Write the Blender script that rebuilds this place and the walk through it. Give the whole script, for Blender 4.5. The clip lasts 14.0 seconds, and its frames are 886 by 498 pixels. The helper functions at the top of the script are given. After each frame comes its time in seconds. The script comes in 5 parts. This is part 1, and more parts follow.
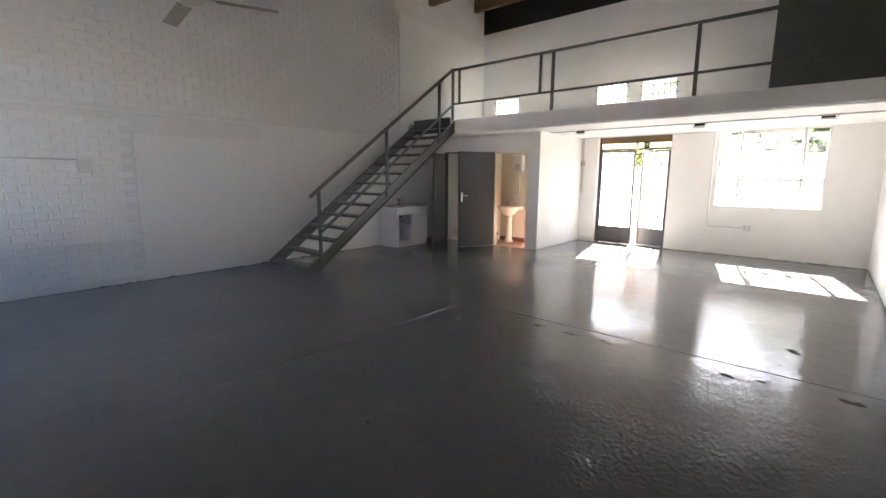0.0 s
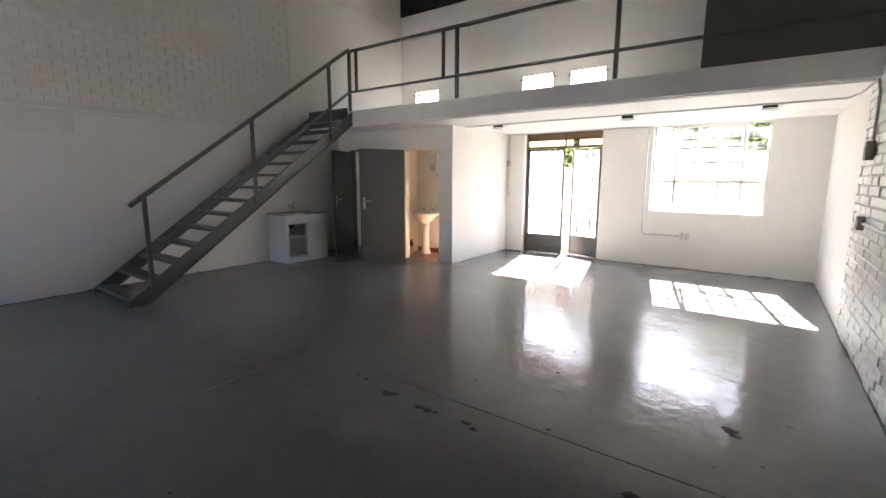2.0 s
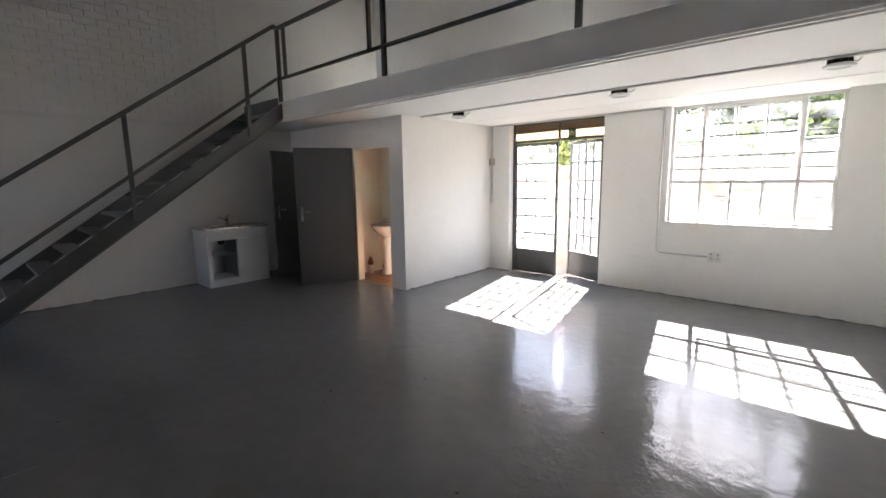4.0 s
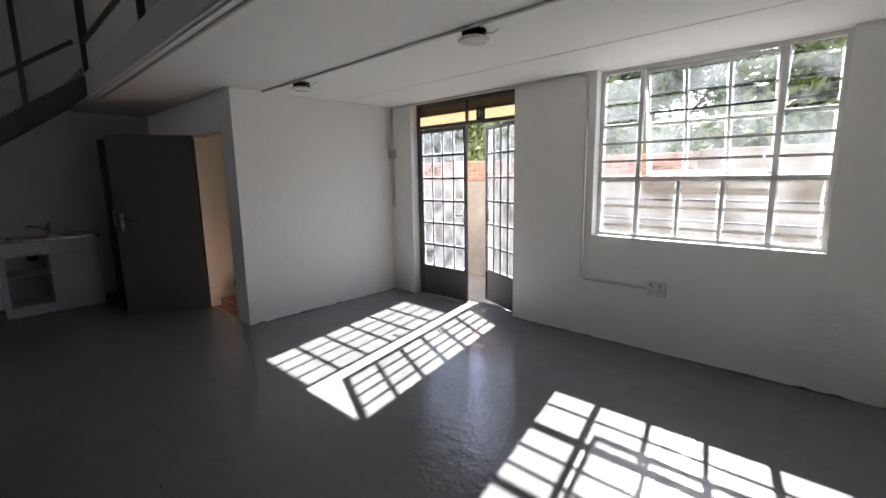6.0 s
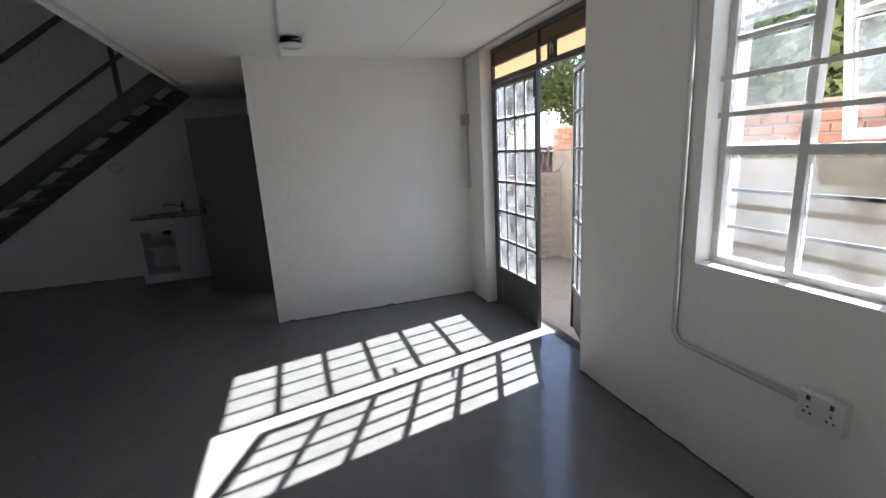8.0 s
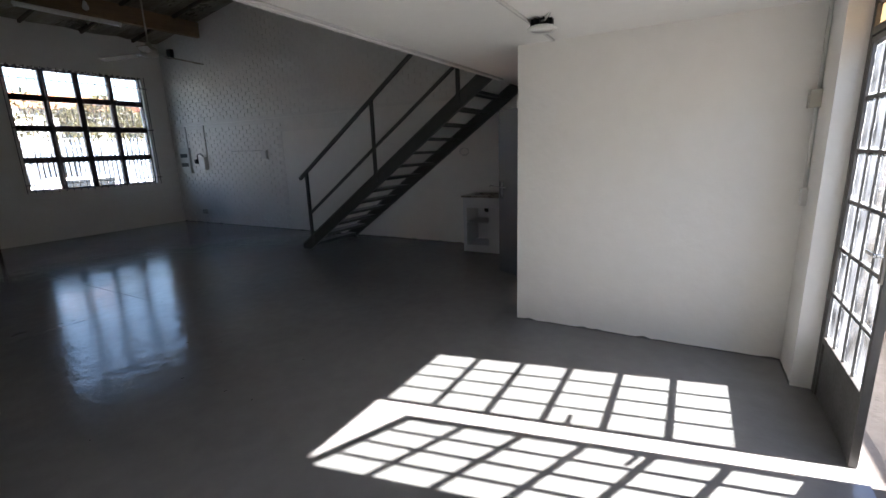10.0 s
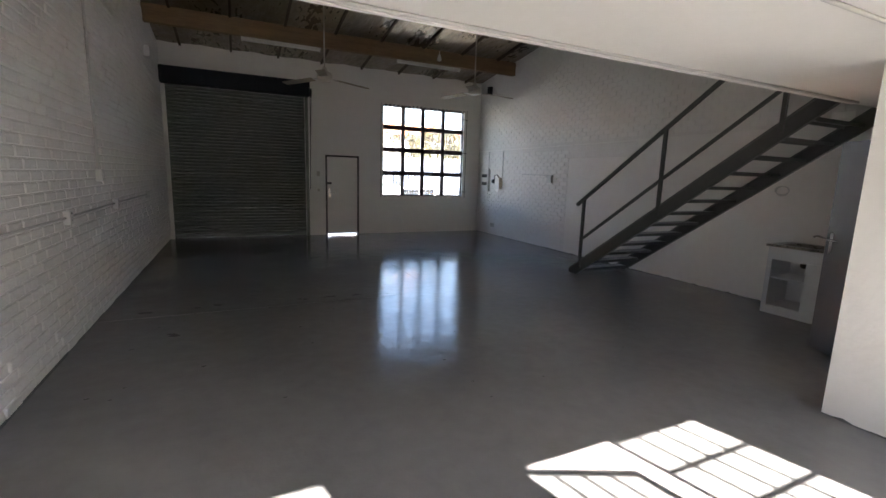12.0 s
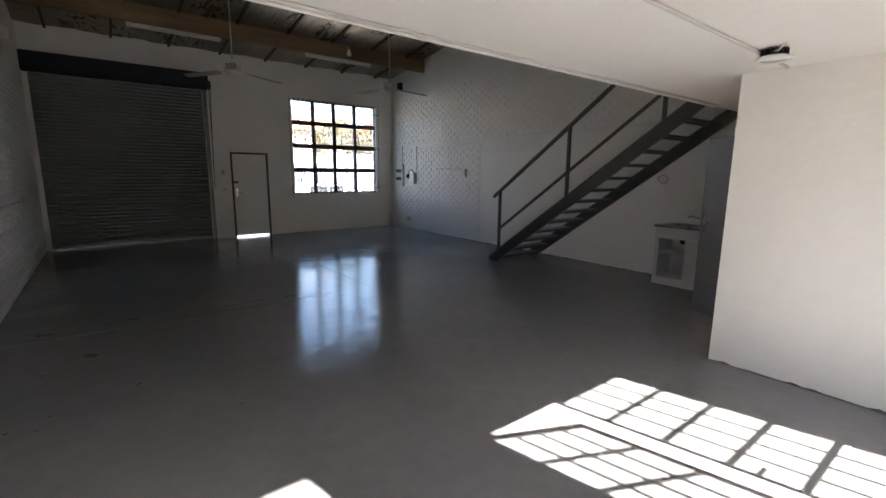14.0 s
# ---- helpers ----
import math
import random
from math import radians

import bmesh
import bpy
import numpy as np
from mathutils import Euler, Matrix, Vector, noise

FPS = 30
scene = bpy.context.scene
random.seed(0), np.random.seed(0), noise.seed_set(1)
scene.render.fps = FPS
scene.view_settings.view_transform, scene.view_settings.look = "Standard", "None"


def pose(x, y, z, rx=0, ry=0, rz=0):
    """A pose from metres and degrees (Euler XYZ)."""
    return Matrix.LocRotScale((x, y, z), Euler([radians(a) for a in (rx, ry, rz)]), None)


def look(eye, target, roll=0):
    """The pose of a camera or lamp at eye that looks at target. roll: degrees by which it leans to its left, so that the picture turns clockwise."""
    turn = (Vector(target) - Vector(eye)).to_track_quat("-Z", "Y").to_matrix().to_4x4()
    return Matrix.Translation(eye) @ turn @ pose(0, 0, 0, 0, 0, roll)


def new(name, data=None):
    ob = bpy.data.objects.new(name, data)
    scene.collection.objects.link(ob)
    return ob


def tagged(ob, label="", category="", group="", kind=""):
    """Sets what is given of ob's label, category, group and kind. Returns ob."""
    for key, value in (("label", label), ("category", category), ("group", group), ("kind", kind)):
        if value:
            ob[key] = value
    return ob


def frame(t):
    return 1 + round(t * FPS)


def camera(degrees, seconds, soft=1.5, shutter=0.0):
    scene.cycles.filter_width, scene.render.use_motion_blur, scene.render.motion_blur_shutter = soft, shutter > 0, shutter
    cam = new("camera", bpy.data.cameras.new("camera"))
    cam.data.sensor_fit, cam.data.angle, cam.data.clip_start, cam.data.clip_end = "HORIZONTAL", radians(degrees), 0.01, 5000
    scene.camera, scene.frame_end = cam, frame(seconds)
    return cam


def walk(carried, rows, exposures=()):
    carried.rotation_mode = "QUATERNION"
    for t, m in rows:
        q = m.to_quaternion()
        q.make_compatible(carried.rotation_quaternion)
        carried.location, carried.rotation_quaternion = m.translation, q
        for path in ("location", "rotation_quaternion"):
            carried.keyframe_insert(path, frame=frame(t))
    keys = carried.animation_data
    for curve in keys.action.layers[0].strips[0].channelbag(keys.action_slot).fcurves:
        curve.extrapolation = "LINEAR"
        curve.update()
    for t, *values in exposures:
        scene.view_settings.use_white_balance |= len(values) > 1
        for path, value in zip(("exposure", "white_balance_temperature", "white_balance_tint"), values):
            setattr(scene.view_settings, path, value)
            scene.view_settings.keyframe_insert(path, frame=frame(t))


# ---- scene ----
cam = camera(90.5, 14.0)
PATH = [
    (0, (7.259, -0.069, 1.51), (5.975, 1.428, 1.182), 0.3),
    (0.5, (7.207, 0.323, 1.512), (6.051, 1.921, 1.179), 0.9),
    (1, (7.238, 0.744, 1.527), (6.155, 2.392, 1.188), 1.0),
    (1.5, (7.257, 1.211, 1.523), (6.146, 2.843, 1.202), 0.7),
    (2, (7.217, 1.711, 1.52), (6.064, 3.313, 1.199), 0.2),
    (2.2, (7.219, 1.914, 1.504), (6.038, 3.497, 1.187), 0.1),
    (4.5, (7.303, 4.471, 1.558), (5.971, 5.928, 1.24), -1.0),
    (5, (7.309, 5.055, 1.534), (5.971, 6.507, 1.217), -1.1),
    (5.5, (7.296, 5.63, 1.509), (5.98, 7.102, 1.191), -0.9),
    (6, (7.386, 6.2, 1.521), (6.032, 7.635, 1.194), -0.9),
    (6.5, (7.42, 6.705, 1.497), (5.977, 8.05, 1.167), -1.4),
    (7, (7.386, 7.177, 1.53), (5.84, 8.395, 1.174), -1.9),
    (7.2, (7.392, 7.37, 1.55), (5.789, 8.503, 1.166), -2.5),
    (9.3, (6.619, 9.313, 1.54), (4.703, 8.935, 1.106), -0.9),
    (9.5, (6.688, 9.266, 1.533), (4.797, 8.772, 1.106), -0.8),
    (10, (6.611, 9.37, 1.583), (4.917, 8.404, 1.141), -2.0),
    (10.5, (6.632, 9.384, 1.548), (5.204, 8.044, 1.141), -1.6),
    (11, (6.726, 9.384, 1.604), (5.484, 7.864, 1.224), 0.4),
    (11.5, (6.64, 9.428, 1.599), (5.637, 7.732, 1.257), 1.5),
    (12, (6.614, 9.488, 1.593), (5.766, 7.706, 1.267), 1.7),
    (12.5, (6.753, 9.529, 1.624), (5.896, 7.754, 1.287), 1.4),
    (13, (6.786, 9.527, 1.595), (5.861, 7.786, 1.258), 1.6),
    (13.5, (6.801, 9.509, 1.601), (5.765, 7.832, 1.264), 0.7),
    (14, (6.984, 9.485, 1.609), (5.78, 7.925, 1.266), 0.5),
]
walk(cam, [(t, look(eye, target, roll)) for t, eye, target, roll in PATH],
     exposures=[(0, 5.65, 6550, 20), (2.2, 5.5, 6550, 20), (4.5, 4.65, 6250, 19), (5.5, 3.85, 6150, 19), (7.2, 3.3, 5950, 16), (9.5, 3.85, 6050, 16), (10, 3.95, 6200, 18), (11, 4.7, 6500, 20), (11.5, 4.9, 6600, 20), (12.5, 4.9, 6600, 20), (14, 4.7, 6550, 20)])
SKY, SUN = 0.056, 5.0

# ---- light ----
world = bpy.data.worlds.new("sky")
scene.world = world
world.use_nodes = True
wn = world.node_tree
sky = wn.nodes.new("ShaderNodeTexSky")
sky.sky_type = 'NISHITA'
sky.sun_disc = False
sky.sun_elevation = radians(39.0)
sky.sun_rotation = radians(-12.2)
wn.links.new(sky.outputs[0], wn.nodes["Background"].inputs[0])
wn.nodes["Background"].inputs[1].default_value = SKY
sun = new("sun", bpy.data.lights.new("sun", 'SUN'))
sun.data.energy = SUN
sun.data.angle = radians(0.53)
sun.data.color = (1.0, 0.95, 0.87)
sun.matrix_world = look((0, 0, 0), (0.258, -1.19, -1.0))

# ---- the plan, in metres ----
W, YF, YR = 7.98, -2.11, 10.03          # width, front wall, rear wall
SLAB_Y, SLAB_Z, SLAB_T = 7.17, 2.40, 2.65
BX, BY = 2.87, 8.02                     # toilet block's corner
TH = 0.23                               # wall thickness


def roof_z(y):
    return 4.28 + 0.14 * (y - YF)


# ---- materials ----
def material(name, color, rough=0.6, metal=0.0, color2=None, scale=3.0, mix=0.5, bump=0.0, bscale=60.0, rvar=0.0, coat=0.0, stretch=None, detail=6.0, contrast=(0.3, 0.7), rand=0.0):
    m = bpy.data.materials.new(name)
    m.use_nodes = True
    nt = m.node_tree
    bsdf = nt.nodes["Principled BSDF"]
    bsdf.inputs["Roughness"].default_value = rough
    bsdf.inputs["Metallic"].default_value = metal
    bsdf.inputs["Coat Weight"].default_value = coat
    geo = nt.nodes.new("ShaderNodeNewGeometry")
    mp = nt.nodes.new("ShaderNodeMapping")
    mp.inputs["Scale"].default_value = stretch or (1, 1, 1)
    nt.links.new(geo.outputs["Position"], mp.inputs["Vector"])

    def noise_of(s, d=detail):
        n = nt.nodes.new("ShaderNodeTexNoise")
        n.inputs["Scale"].default_value = s
        n.inputs["Detail"].default_value = d
        nt.links.new(mp.outputs[0], n.inputs["Vector"])
        return n
    big, fine = noise_of(scale), noise_of(scale * 9)
    add = nt.nodes.new("ShaderNodeMath")
    add.operation = 'MULTIPLY_ADD'
    add.inputs[1].default_value = 0.45
    nt.links.new(fine.outputs["Fac"], add.inputs[0])
    half = nt.nodes.new("ShaderNodeMath")
    half.operation = 'MULTIPLY'
    half.inputs[1].default_value = 0.55
    nt.links.new(big.outputs["Fac"], half.inputs[0])
    nt.links.new(half.outputs[0], add.inputs[2])
    ramp = nt.nodes.new("ShaderNodeMapRange")
    ramp.inputs["From Min"].default_value, ramp.inputs["From Max"].default_value = contrast
    nt.links.new(add.outputs[0], ramp.inputs["Value"])
    c2 = color2 or tuple(c * 0.82 for c in color)
    mixer = nt.nodes.new("ShaderNodeMix")
    mixer.data_type = 'RGBA'
    mixer.inputs[6].default_value = (*color, 1)
    mixer.inputs[7].default_value = (*c2, 1)
    scaled = nt.nodes.new("ShaderNodeMath")
    scaled.operation = 'MULTIPLY'
    scaled.inputs[1].default_value = mix
    nt.links.new(ramp.outputs[0], scaled.inputs[0])
    nt.links.new(scaled.outputs[0], mixer.inputs[0])
    out = mixer.outputs[2]
    if rand:
        info = nt.nodes.new("ShaderNodeObjectInfo")
        hsv = nt.nodes.new("ShaderNodeHueSaturation")
        val = nt.nodes.new("ShaderNodeMapRange")
        val.inputs["To Min"].default_value, val.inputs["To Max"].default_value = 1 - rand, 1 + rand * 0.4
        nt.links.new(info.outputs["Random"], val.inputs["Value"])
        nt.links.new(val.outputs[0], hsv.inputs["Value"])
        nt.links.new(out, hsv.inputs["Color"])
        out = hsv.outputs[0]
    nt.links.new(out, bsdf.inputs["Base Color"])
    if rvar:
        rr = nt.nodes.new("ShaderNodeMapRange")
        rr.inputs["To Min"].default_value, rr.inputs["To Max"].default_value = max(0.02, rough - rvar), rough + rvar
        nt.links.new(ramp.outputs[0], rr.inputs["Value"])
        nt.links.new(rr.outputs[0], bsdf.inputs["Roughness"])
    if bump:
        b = nt.nodes.new("ShaderNodeBump")
        b.inputs["Strength"].default_value = 1.0
        b.inputs["Distance"].default_value = bump
        n = noise_of(bscale, 4.0)
        nt.links.new(n.outputs["Fac"], b.inputs["Height"])
        nt.links.new(b.outputs[0], bsdf.inputs["Normal"])
    return m


def glass_material(name, dirt, tint=(0.93, 0.96, 0.95), scale=3.0, spread=0.25, colour=(0.8, 0.82, 0.82)):
    """Thin glazing: clear glass with gloss, and a film of dust that scatters the daylight."""
    m = bpy.data.materials.new(name)
    m.use_nodes = True
    nt = m.node_tree
    nt.nodes.remove(nt.nodes["Principled BSDF"])
    clear = nt.nodes.new("ShaderNodeBsdfTransparent")
    clear.inputs[0].default_value = (*tint, 1)
    gloss = nt.nodes.new("ShaderNodeBsdfGlossy")
    gloss.inputs["Roughness"].default_value = 0.03
    fres = nt.nodes.new("ShaderNodeMath")
    fres.operation = 'MULTIPLY'
    fres.inputs[1].default_value = 0.35
    facing = nt.nodes.new("ShaderNodeLayerWeight")
    facing.inputs[0].default_value = 0.12
    nt.links.new(facing.outputs["Facing"], fres.inputs[0])
    a = nt.nodes.new("ShaderNodeMixShader")
    nt.links.new(fres.outputs[0], a.inputs[0])
    nt.links.new(clear.outputs[0], a.inputs[1])
    nt.links.new(gloss.outputs[0], a.inputs[2])
    dust = nt.nodes.new("ShaderNodeBsdfTranslucent")
    dust.inputs[0].default_value = (*colour, 1)
    geo = nt.nodes.new("ShaderNodeNewGeometry")
    n = nt.nodes.new("ShaderNodeTexNoise")
    n.inputs["Scale"].default_value = scale
    n.inputs["Detail"].default_value = 8
    nt.links.new(geo.outputs["Position"], n.inputs["Vector"])
    r = nt.nodes.new("ShaderNodeMapRange")
    r.inputs["From Min"].default_value, r.inputs["From Max"].default_value = 0.32, 0.68
    r.inputs["To Min"].default_value, r.inputs["To Max"].default_value = max(0, dirt - spread), min(1, dirt + spread)
    nt.links.new(n.outputs["Fac"], r.inputs["Value"])
    b = nt.nodes.new("ShaderNodeMixShader")
    nt.links.new(r.outputs[0], b.inputs[0])
    nt.links.new(a.outputs[0], b.inputs[1])
    nt.links.new(dust.outputs[0], b.inputs[2])
    nt.links.new(b.outputs[0], nt.nodes["Material Output"].inputs[0])
    return m


M_WALL = material("white_wall_paint", (0.86, 0.84, 0.80), 0.62, color2=(0.78, 0.755, 0.71), scale=0.9, mix=0.6, bump=0.004, bscale=18)
M_BRICK = material("white_painted_brick", (0.86, 0.84, 0.80), 0.34, color2=(0.74, 0.715, 0.675), scale=2.2, mix=0.6, bump=0.009, bscale=24, rand=0.06)
M_SOFTBRICK = material("thickly_painted_brick", (0.86, 0.84, 0.80), 0.62, color2=(0.76, 0.735, 0.69), scale=1.6, mix=0.6, bump=0.004, bscale=24, rand=0.03)
M_MORTAR = material("white_painted_mortar", (0.83, 0.81, 0.77), 0.65, color2=(0.66, 0.635, 0.6), scale=2.5, mix=0.6, bump=0.004, bscale=50)
M_CEIL = material("white_ceiling_paint", (0.87, 0.855, 0.82), 0.7, color2=(0.80, 0.785, 0.745), scale=1.2, mix=0.5, bump=0.002, bscale=10)
M_FLOOR = material("grey_gloss_floor_paint", (0.205, 0.203, 0.196), 0.13, color2=(0.15, 0.149, 0.142), scale=0.9, mix=0.85, bump=0.0022, bscale=13, rvar=0.07)
M_FLOOR.node_tree.nodes["Principled BSDF"].inputs["Specular IOR Level"].default_value = 0.30


def worn_finish(m):
    """Brush waves all over the paint, and rough flaking patches where the traffic was."""
    nt = m.node_tree
    bsdf = nt.nodes["Principled BSDF"]
    first = bsdf.inputs["Normal"].links[0].from_node
    geo = nt.nodes.new("ShaderNodeNewGeometry")

    def noise_at(scale, detail):
        n = nt.nodes.new("ShaderNodeTexNoise")
        n.inputs["Scale"].default_value = scale
        n.inputs["Detail"].default_value = detail
        nt.links.new(geo.outputs["Position"], n.inputs["Vector"])
        return n
    patch, grit, wave = noise_at(0.55, 5), noise_at(34, 3), noise_at(3.2, 2)
    mask = nt.nodes.new("ShaderNodeMapRange")
    mask.inputs["From Min"].default_value, mask.inputs["From Max"].default_value = 0.50, 0.66
    nt.links.new(patch.outputs["Fac"], mask.inputs["Value"])
    flake = nt.nodes.new("ShaderNodeMath")
    flake.operation = 'MULTIPLY'
    nt.links.new(grit.outputs["Fac"], flake.inputs[0])
    worn = nt.nodes.new("ShaderNodeVectorMath")
    worn.operation = 'DISTANCE'
    worn.inputs[1].default_value = (6.8, 1.9, 0)
    nt.links.new(geo.outputs["Position"], worn.inputs[0])
    near = nt.nodes.new("ShaderNodeMapRange")
    near.inputs["From Min"].default_value, near.inputs["From Max"].default_value = 2.0, 0.7
    nt.links.new(worn.outputs["Value"], near.inputs["Value"])
    ragged = nt.nodes.new("ShaderNodeMath")
    ragged.operation = 'MULTIPLY'
    nt.links.new(near.outputs[0], ragged.inputs[0])
    nt.links.new(noise_at(2.2, 5).outputs["Fac"], ragged.inputs[1])
    both = nt.nodes.new("ShaderNodeMath")
    both.operation = 'MULTIPLY_ADD'
    both.inputs[1].default_value = 3.2
    nt.links.new(ragged.outputs[0], both.inputs[0])
    nt.links.new(mask.outputs[0], both.inputs[2])
    nt.links.new(both.outputs[0], flake.inputs[1])
    b1 = nt.nodes.new("ShaderNodeBump")
    b1.inputs["Distance"].default_value = 0.0025
    nt.links.new(flake.outputs[0], b1.inputs["Height"])
    b2 = nt.nodes.new("ShaderNodeBump")
    b2.inputs["Distance"].default_value = 0.004
    nt.links.new(wave.outputs["Fac"], b2.inputs["Height"])
    nt.links.new(b2.outputs[0], b1.inputs["Normal"])
    nt.links.new(b1.outputs[0], first.inputs["Normal"])


worn_finish(M_FLOOR)
M_GROOVE = material("dirty_joint", (0.03, 0.03, 0.03), 0.8)
# Darker than the floor paint, so the tone carries the gap's shade.
M_EDGE = material("shade_darkened_paint_edge", (0.10, 0.10, 0.097), 0.5, scale=8, mix=0.8)
M_CHIP = material("chipped_bare_concrete", (0.018, 0.017, 0.016), 0.9, color2=(0.10, 0.095, 0.09), scale=30, mix=0.6, bump=0.004, bscale=90)
M_STEEL = material("grey_painted_steel", (0.095, 0.098, 0.093), 0.32, color2=(0.068, 0.07, 0.067), scale=3, mix=0.7, bump=0.0008, bscale=70, rvar=0.06)
M_DOOR = material("dark_grey_door_enamel", (0.085, 0.088, 0.088), 0.42, color2=(0.075, 0.078, 0.078), scale=1.6, mix=0.5)
M_ROLLER = material("dark_green_roller_steel", (0.21, 0.235, 0.205), 0.34, metal=0.1, color2=(0.14, 0.158, 0.137), scale=1.5, mix=0.8, rvar=0.08)
M_BOXCOVER = material("blue_black_shutter_cover", (0.012, 0.015, 0.022), 0.7, color2=(0.02, 0.022, 0.028), scale=3, bump=0.004, bscale=12)
M_TIMBER = material("old_roof_timber", (0.27, 0.175, 0.09), 0.7, color2=(0.13, 0.08, 0.042), scale=2.5, mix=0.9, bump=0.003, bscale=30, stretch=(0.3, 3, 3))
M_RAFTER = material("dark_purlin", (0.07, 0.05, 0.032), 0.8)
M_FOIL = material("wrinkled_roof_foil", (0.34, 0.29, 0.21), 0.30, metal=0.6, color2=(0.17, 0.14, 0.10), scale=1.3, mix=0.9, bump=0.05, bscale=6, stretch=(1, 0.35, 1), rvar=0.08)
M_VOID = material("near_black_panel", (0.012, 0.012, 0.012), 0.8)
M_PANEL = material("dark_green_grey_board", (0.075, 0.085, 0.062), 0.6, color2=(0.095, 0.105, 0.08), scale=2)
M_BLACKFR = material("dark_brown_window_steel", (0.025, 0.02, 0.02), 0.45, color2=(0.05, 0.03, 0.025), scale=6)
M_WHITEFR = material("white_window_enamel", (0.72, 0.71, 0.68), 0.4, color2=(0.5, 0.47, 0.42), scale=9, mix=0.5, bump=0.001, bscale=70)
M_GREYFR = material("weathered_grey_door_steel", (0.11, 0.105, 0.098), 0.42, color2=(0.07, 0.065, 0.06), scale=5, mix=0.8, rvar=0.08)
M_PLASTIC = material("white_plastic", (0.72, 0.71, 0.68), 0.35, scale=6, mix=0.3)
M_OLDPL = material("yellowed_plastic", (0.55, 0.52, 0.45), 0.45, scale=8, mix=0.5)
M_BLADE = material("dusty_fan_blade", (0.36, 0.31, 0.24), 0.5, color2=(0.26, 0.22, 0.17), scale=6, mix=0.7)
M_DARKPL = material("black_plastic", (0.015, 0.015, 0.016), 0.4)
M_GALV = material("painted_conduit", (0.62, 0.61, 0.585), 0.45, scale=6, mix=0.5)
M_SWITCH = material("brown_grey_box", (0.30, 0.27, 0.235), 0.55, scale=9)
M_CHROME = material("chrome", (0.72, 0.72, 0.72), 0.12, metal=1.0)
M_STAINLESS = material("stainless_sink_top", (0.42, 0.41, 0.39), 0.28, metal=1.0, color2=(0.3, 0.24, 0.18), scale=6, mix=0.7, rvar=0.08)
M_MELAMINE = material("white_melamine", (0.68, 0.69, 0.70), 0.32, color2=(0.58, 0.59, 0.6), scale=2, mix=0.5)
M_CERAMIC = material("white_ceramic", (0.80, 0.77, 0.70), 0.12, scale=3, mix=0.2)
M_CREAM = material("cream_toilet_paint", (0.82, 0.77, 0.66), 0.5, color2=(0.76, 0.70, 0.58), scale=1.5, bump=0.001, bscale=30)
M_TERRA = material("terracotta_tile", (0.33, 0.12, 0.05), 0.35, color2=(0.24, 0.085, 0.035), scale=5, mix=0.7, rand=0.15)
# Yard tone lowered so the colour carries the dim tree shade.
M_YARD = material("dimmed_weathered_concrete", (0.115, 0.103, 0.09), 0.85, color2=(0.06, 0.054, 0.046), scale=1.6, mix=0.9, bump=0.01, bscale=14)
M_FORECOURT = material("pale_forecourt_concrete", (0.46, 0.44, 0.40), 0.85, color2=(0.34, 0.32, 0.29), scale=1.2, mix=0.8, bump=0.006, bscale=20)
# Wall tones dimmed well below their own colour to hold back outdoor brightness.
M_PLASTER = material("dimmed_stained_cream_plaster", (0.155, 0.132, 0.102), 0.85, color2=(0.06, 0.052, 0.042), scale=0.9, mix=0.9, bump=0.008, bscale=9)
M_REDBRICK = material("red_stock_brick", (0.24, 0.10, 0.055), 0.85, color2=(0.13, 0.055, 0.035), scale=6, mix=0.8, bump=0.004, bscale=50, rand=0.25)
M_CREAMBRICK = material("dimmed_cream_brick", (0.18, 0.15, 0.118), 0.8, color2=(0.11, 0.09, 0.07), scale=4, mix=0.8, bump=0.004, bscale=45, rand=0.12)
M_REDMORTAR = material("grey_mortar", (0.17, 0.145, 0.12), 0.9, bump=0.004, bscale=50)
M_RUST = material("rusted_roof_sheet", (0.11, 0.05, 0.035), 0.8, color2=(0.06, 0.03, 0.025), scale=4, mix=0.9)
M_WIRE = material("galvanised_razor_wire", (0.13, 0.13, 0.13), 0.55, metal=0.7)
M_LEAF = material("tree_leaves", (0.075, 0.11, 0.026), 0.55, color2=(0.14, 0.15, 0.04), scale=2.0, mix=0.9)
M_HEDGE = material("dry_hedge_leaves", (0.13, 0.10, 0.045), 0.6, color2=(0.07, 0.075, 0.025), scale=3.0, mix=0.9)
M_BARK = material("tree_bark", (0.10, 0.075, 0.055), 0.9, bump=0.02, bscale=12)
M_ASPHALT = material("street_asphalt", (0.055, 0.055, 0.055), 0.9, bump=0.006, bscale=60)
M_EARTH = material("pale_dry_earth", (0.25, 0.21, 0.16), 0.95, color2=(0.16, 0.15, 0.09), scale=0.4, mix=0.9)
M_FACADE = material("pale_street_facade", (0.42, 0.42, 0.43), 0.8, color2=(0.34, 0.34, 0.35), scale=0.8, bump=0.004, bscale=12)
M_ORANGE = material("orange_roof_tile", (0.42, 0.17, 0.08), 0.7, color2=(0.30, 0.11, 0.05), scale=4)
M_PALING = material("blue_grey_fence_steel", (0.20, 0.25, 0.34), 0.5, scale=3)
M_CAR = material("white_car_paint", (0.75, 0.76, 0.78), 0.15, coat=0.6, mix=0.1)
M_CARGLASS = material("dark_car_glass", (0.01, 0.012, 0.015), 0.05)
M_TYRE = material("tyre_rubber", (0.02, 0.02, 0.02), 0.8)
M_GREEN = material("green_exit_sign", (0.02, 0.06, 0.025), 0.4)
M_SIGN = material("yellow_sign_mark", (0.45, 0.40, 0.12), 0.4)
M_BROWN = material("brown_bottle", (0.16, 0.06, 0.03), 0.3)
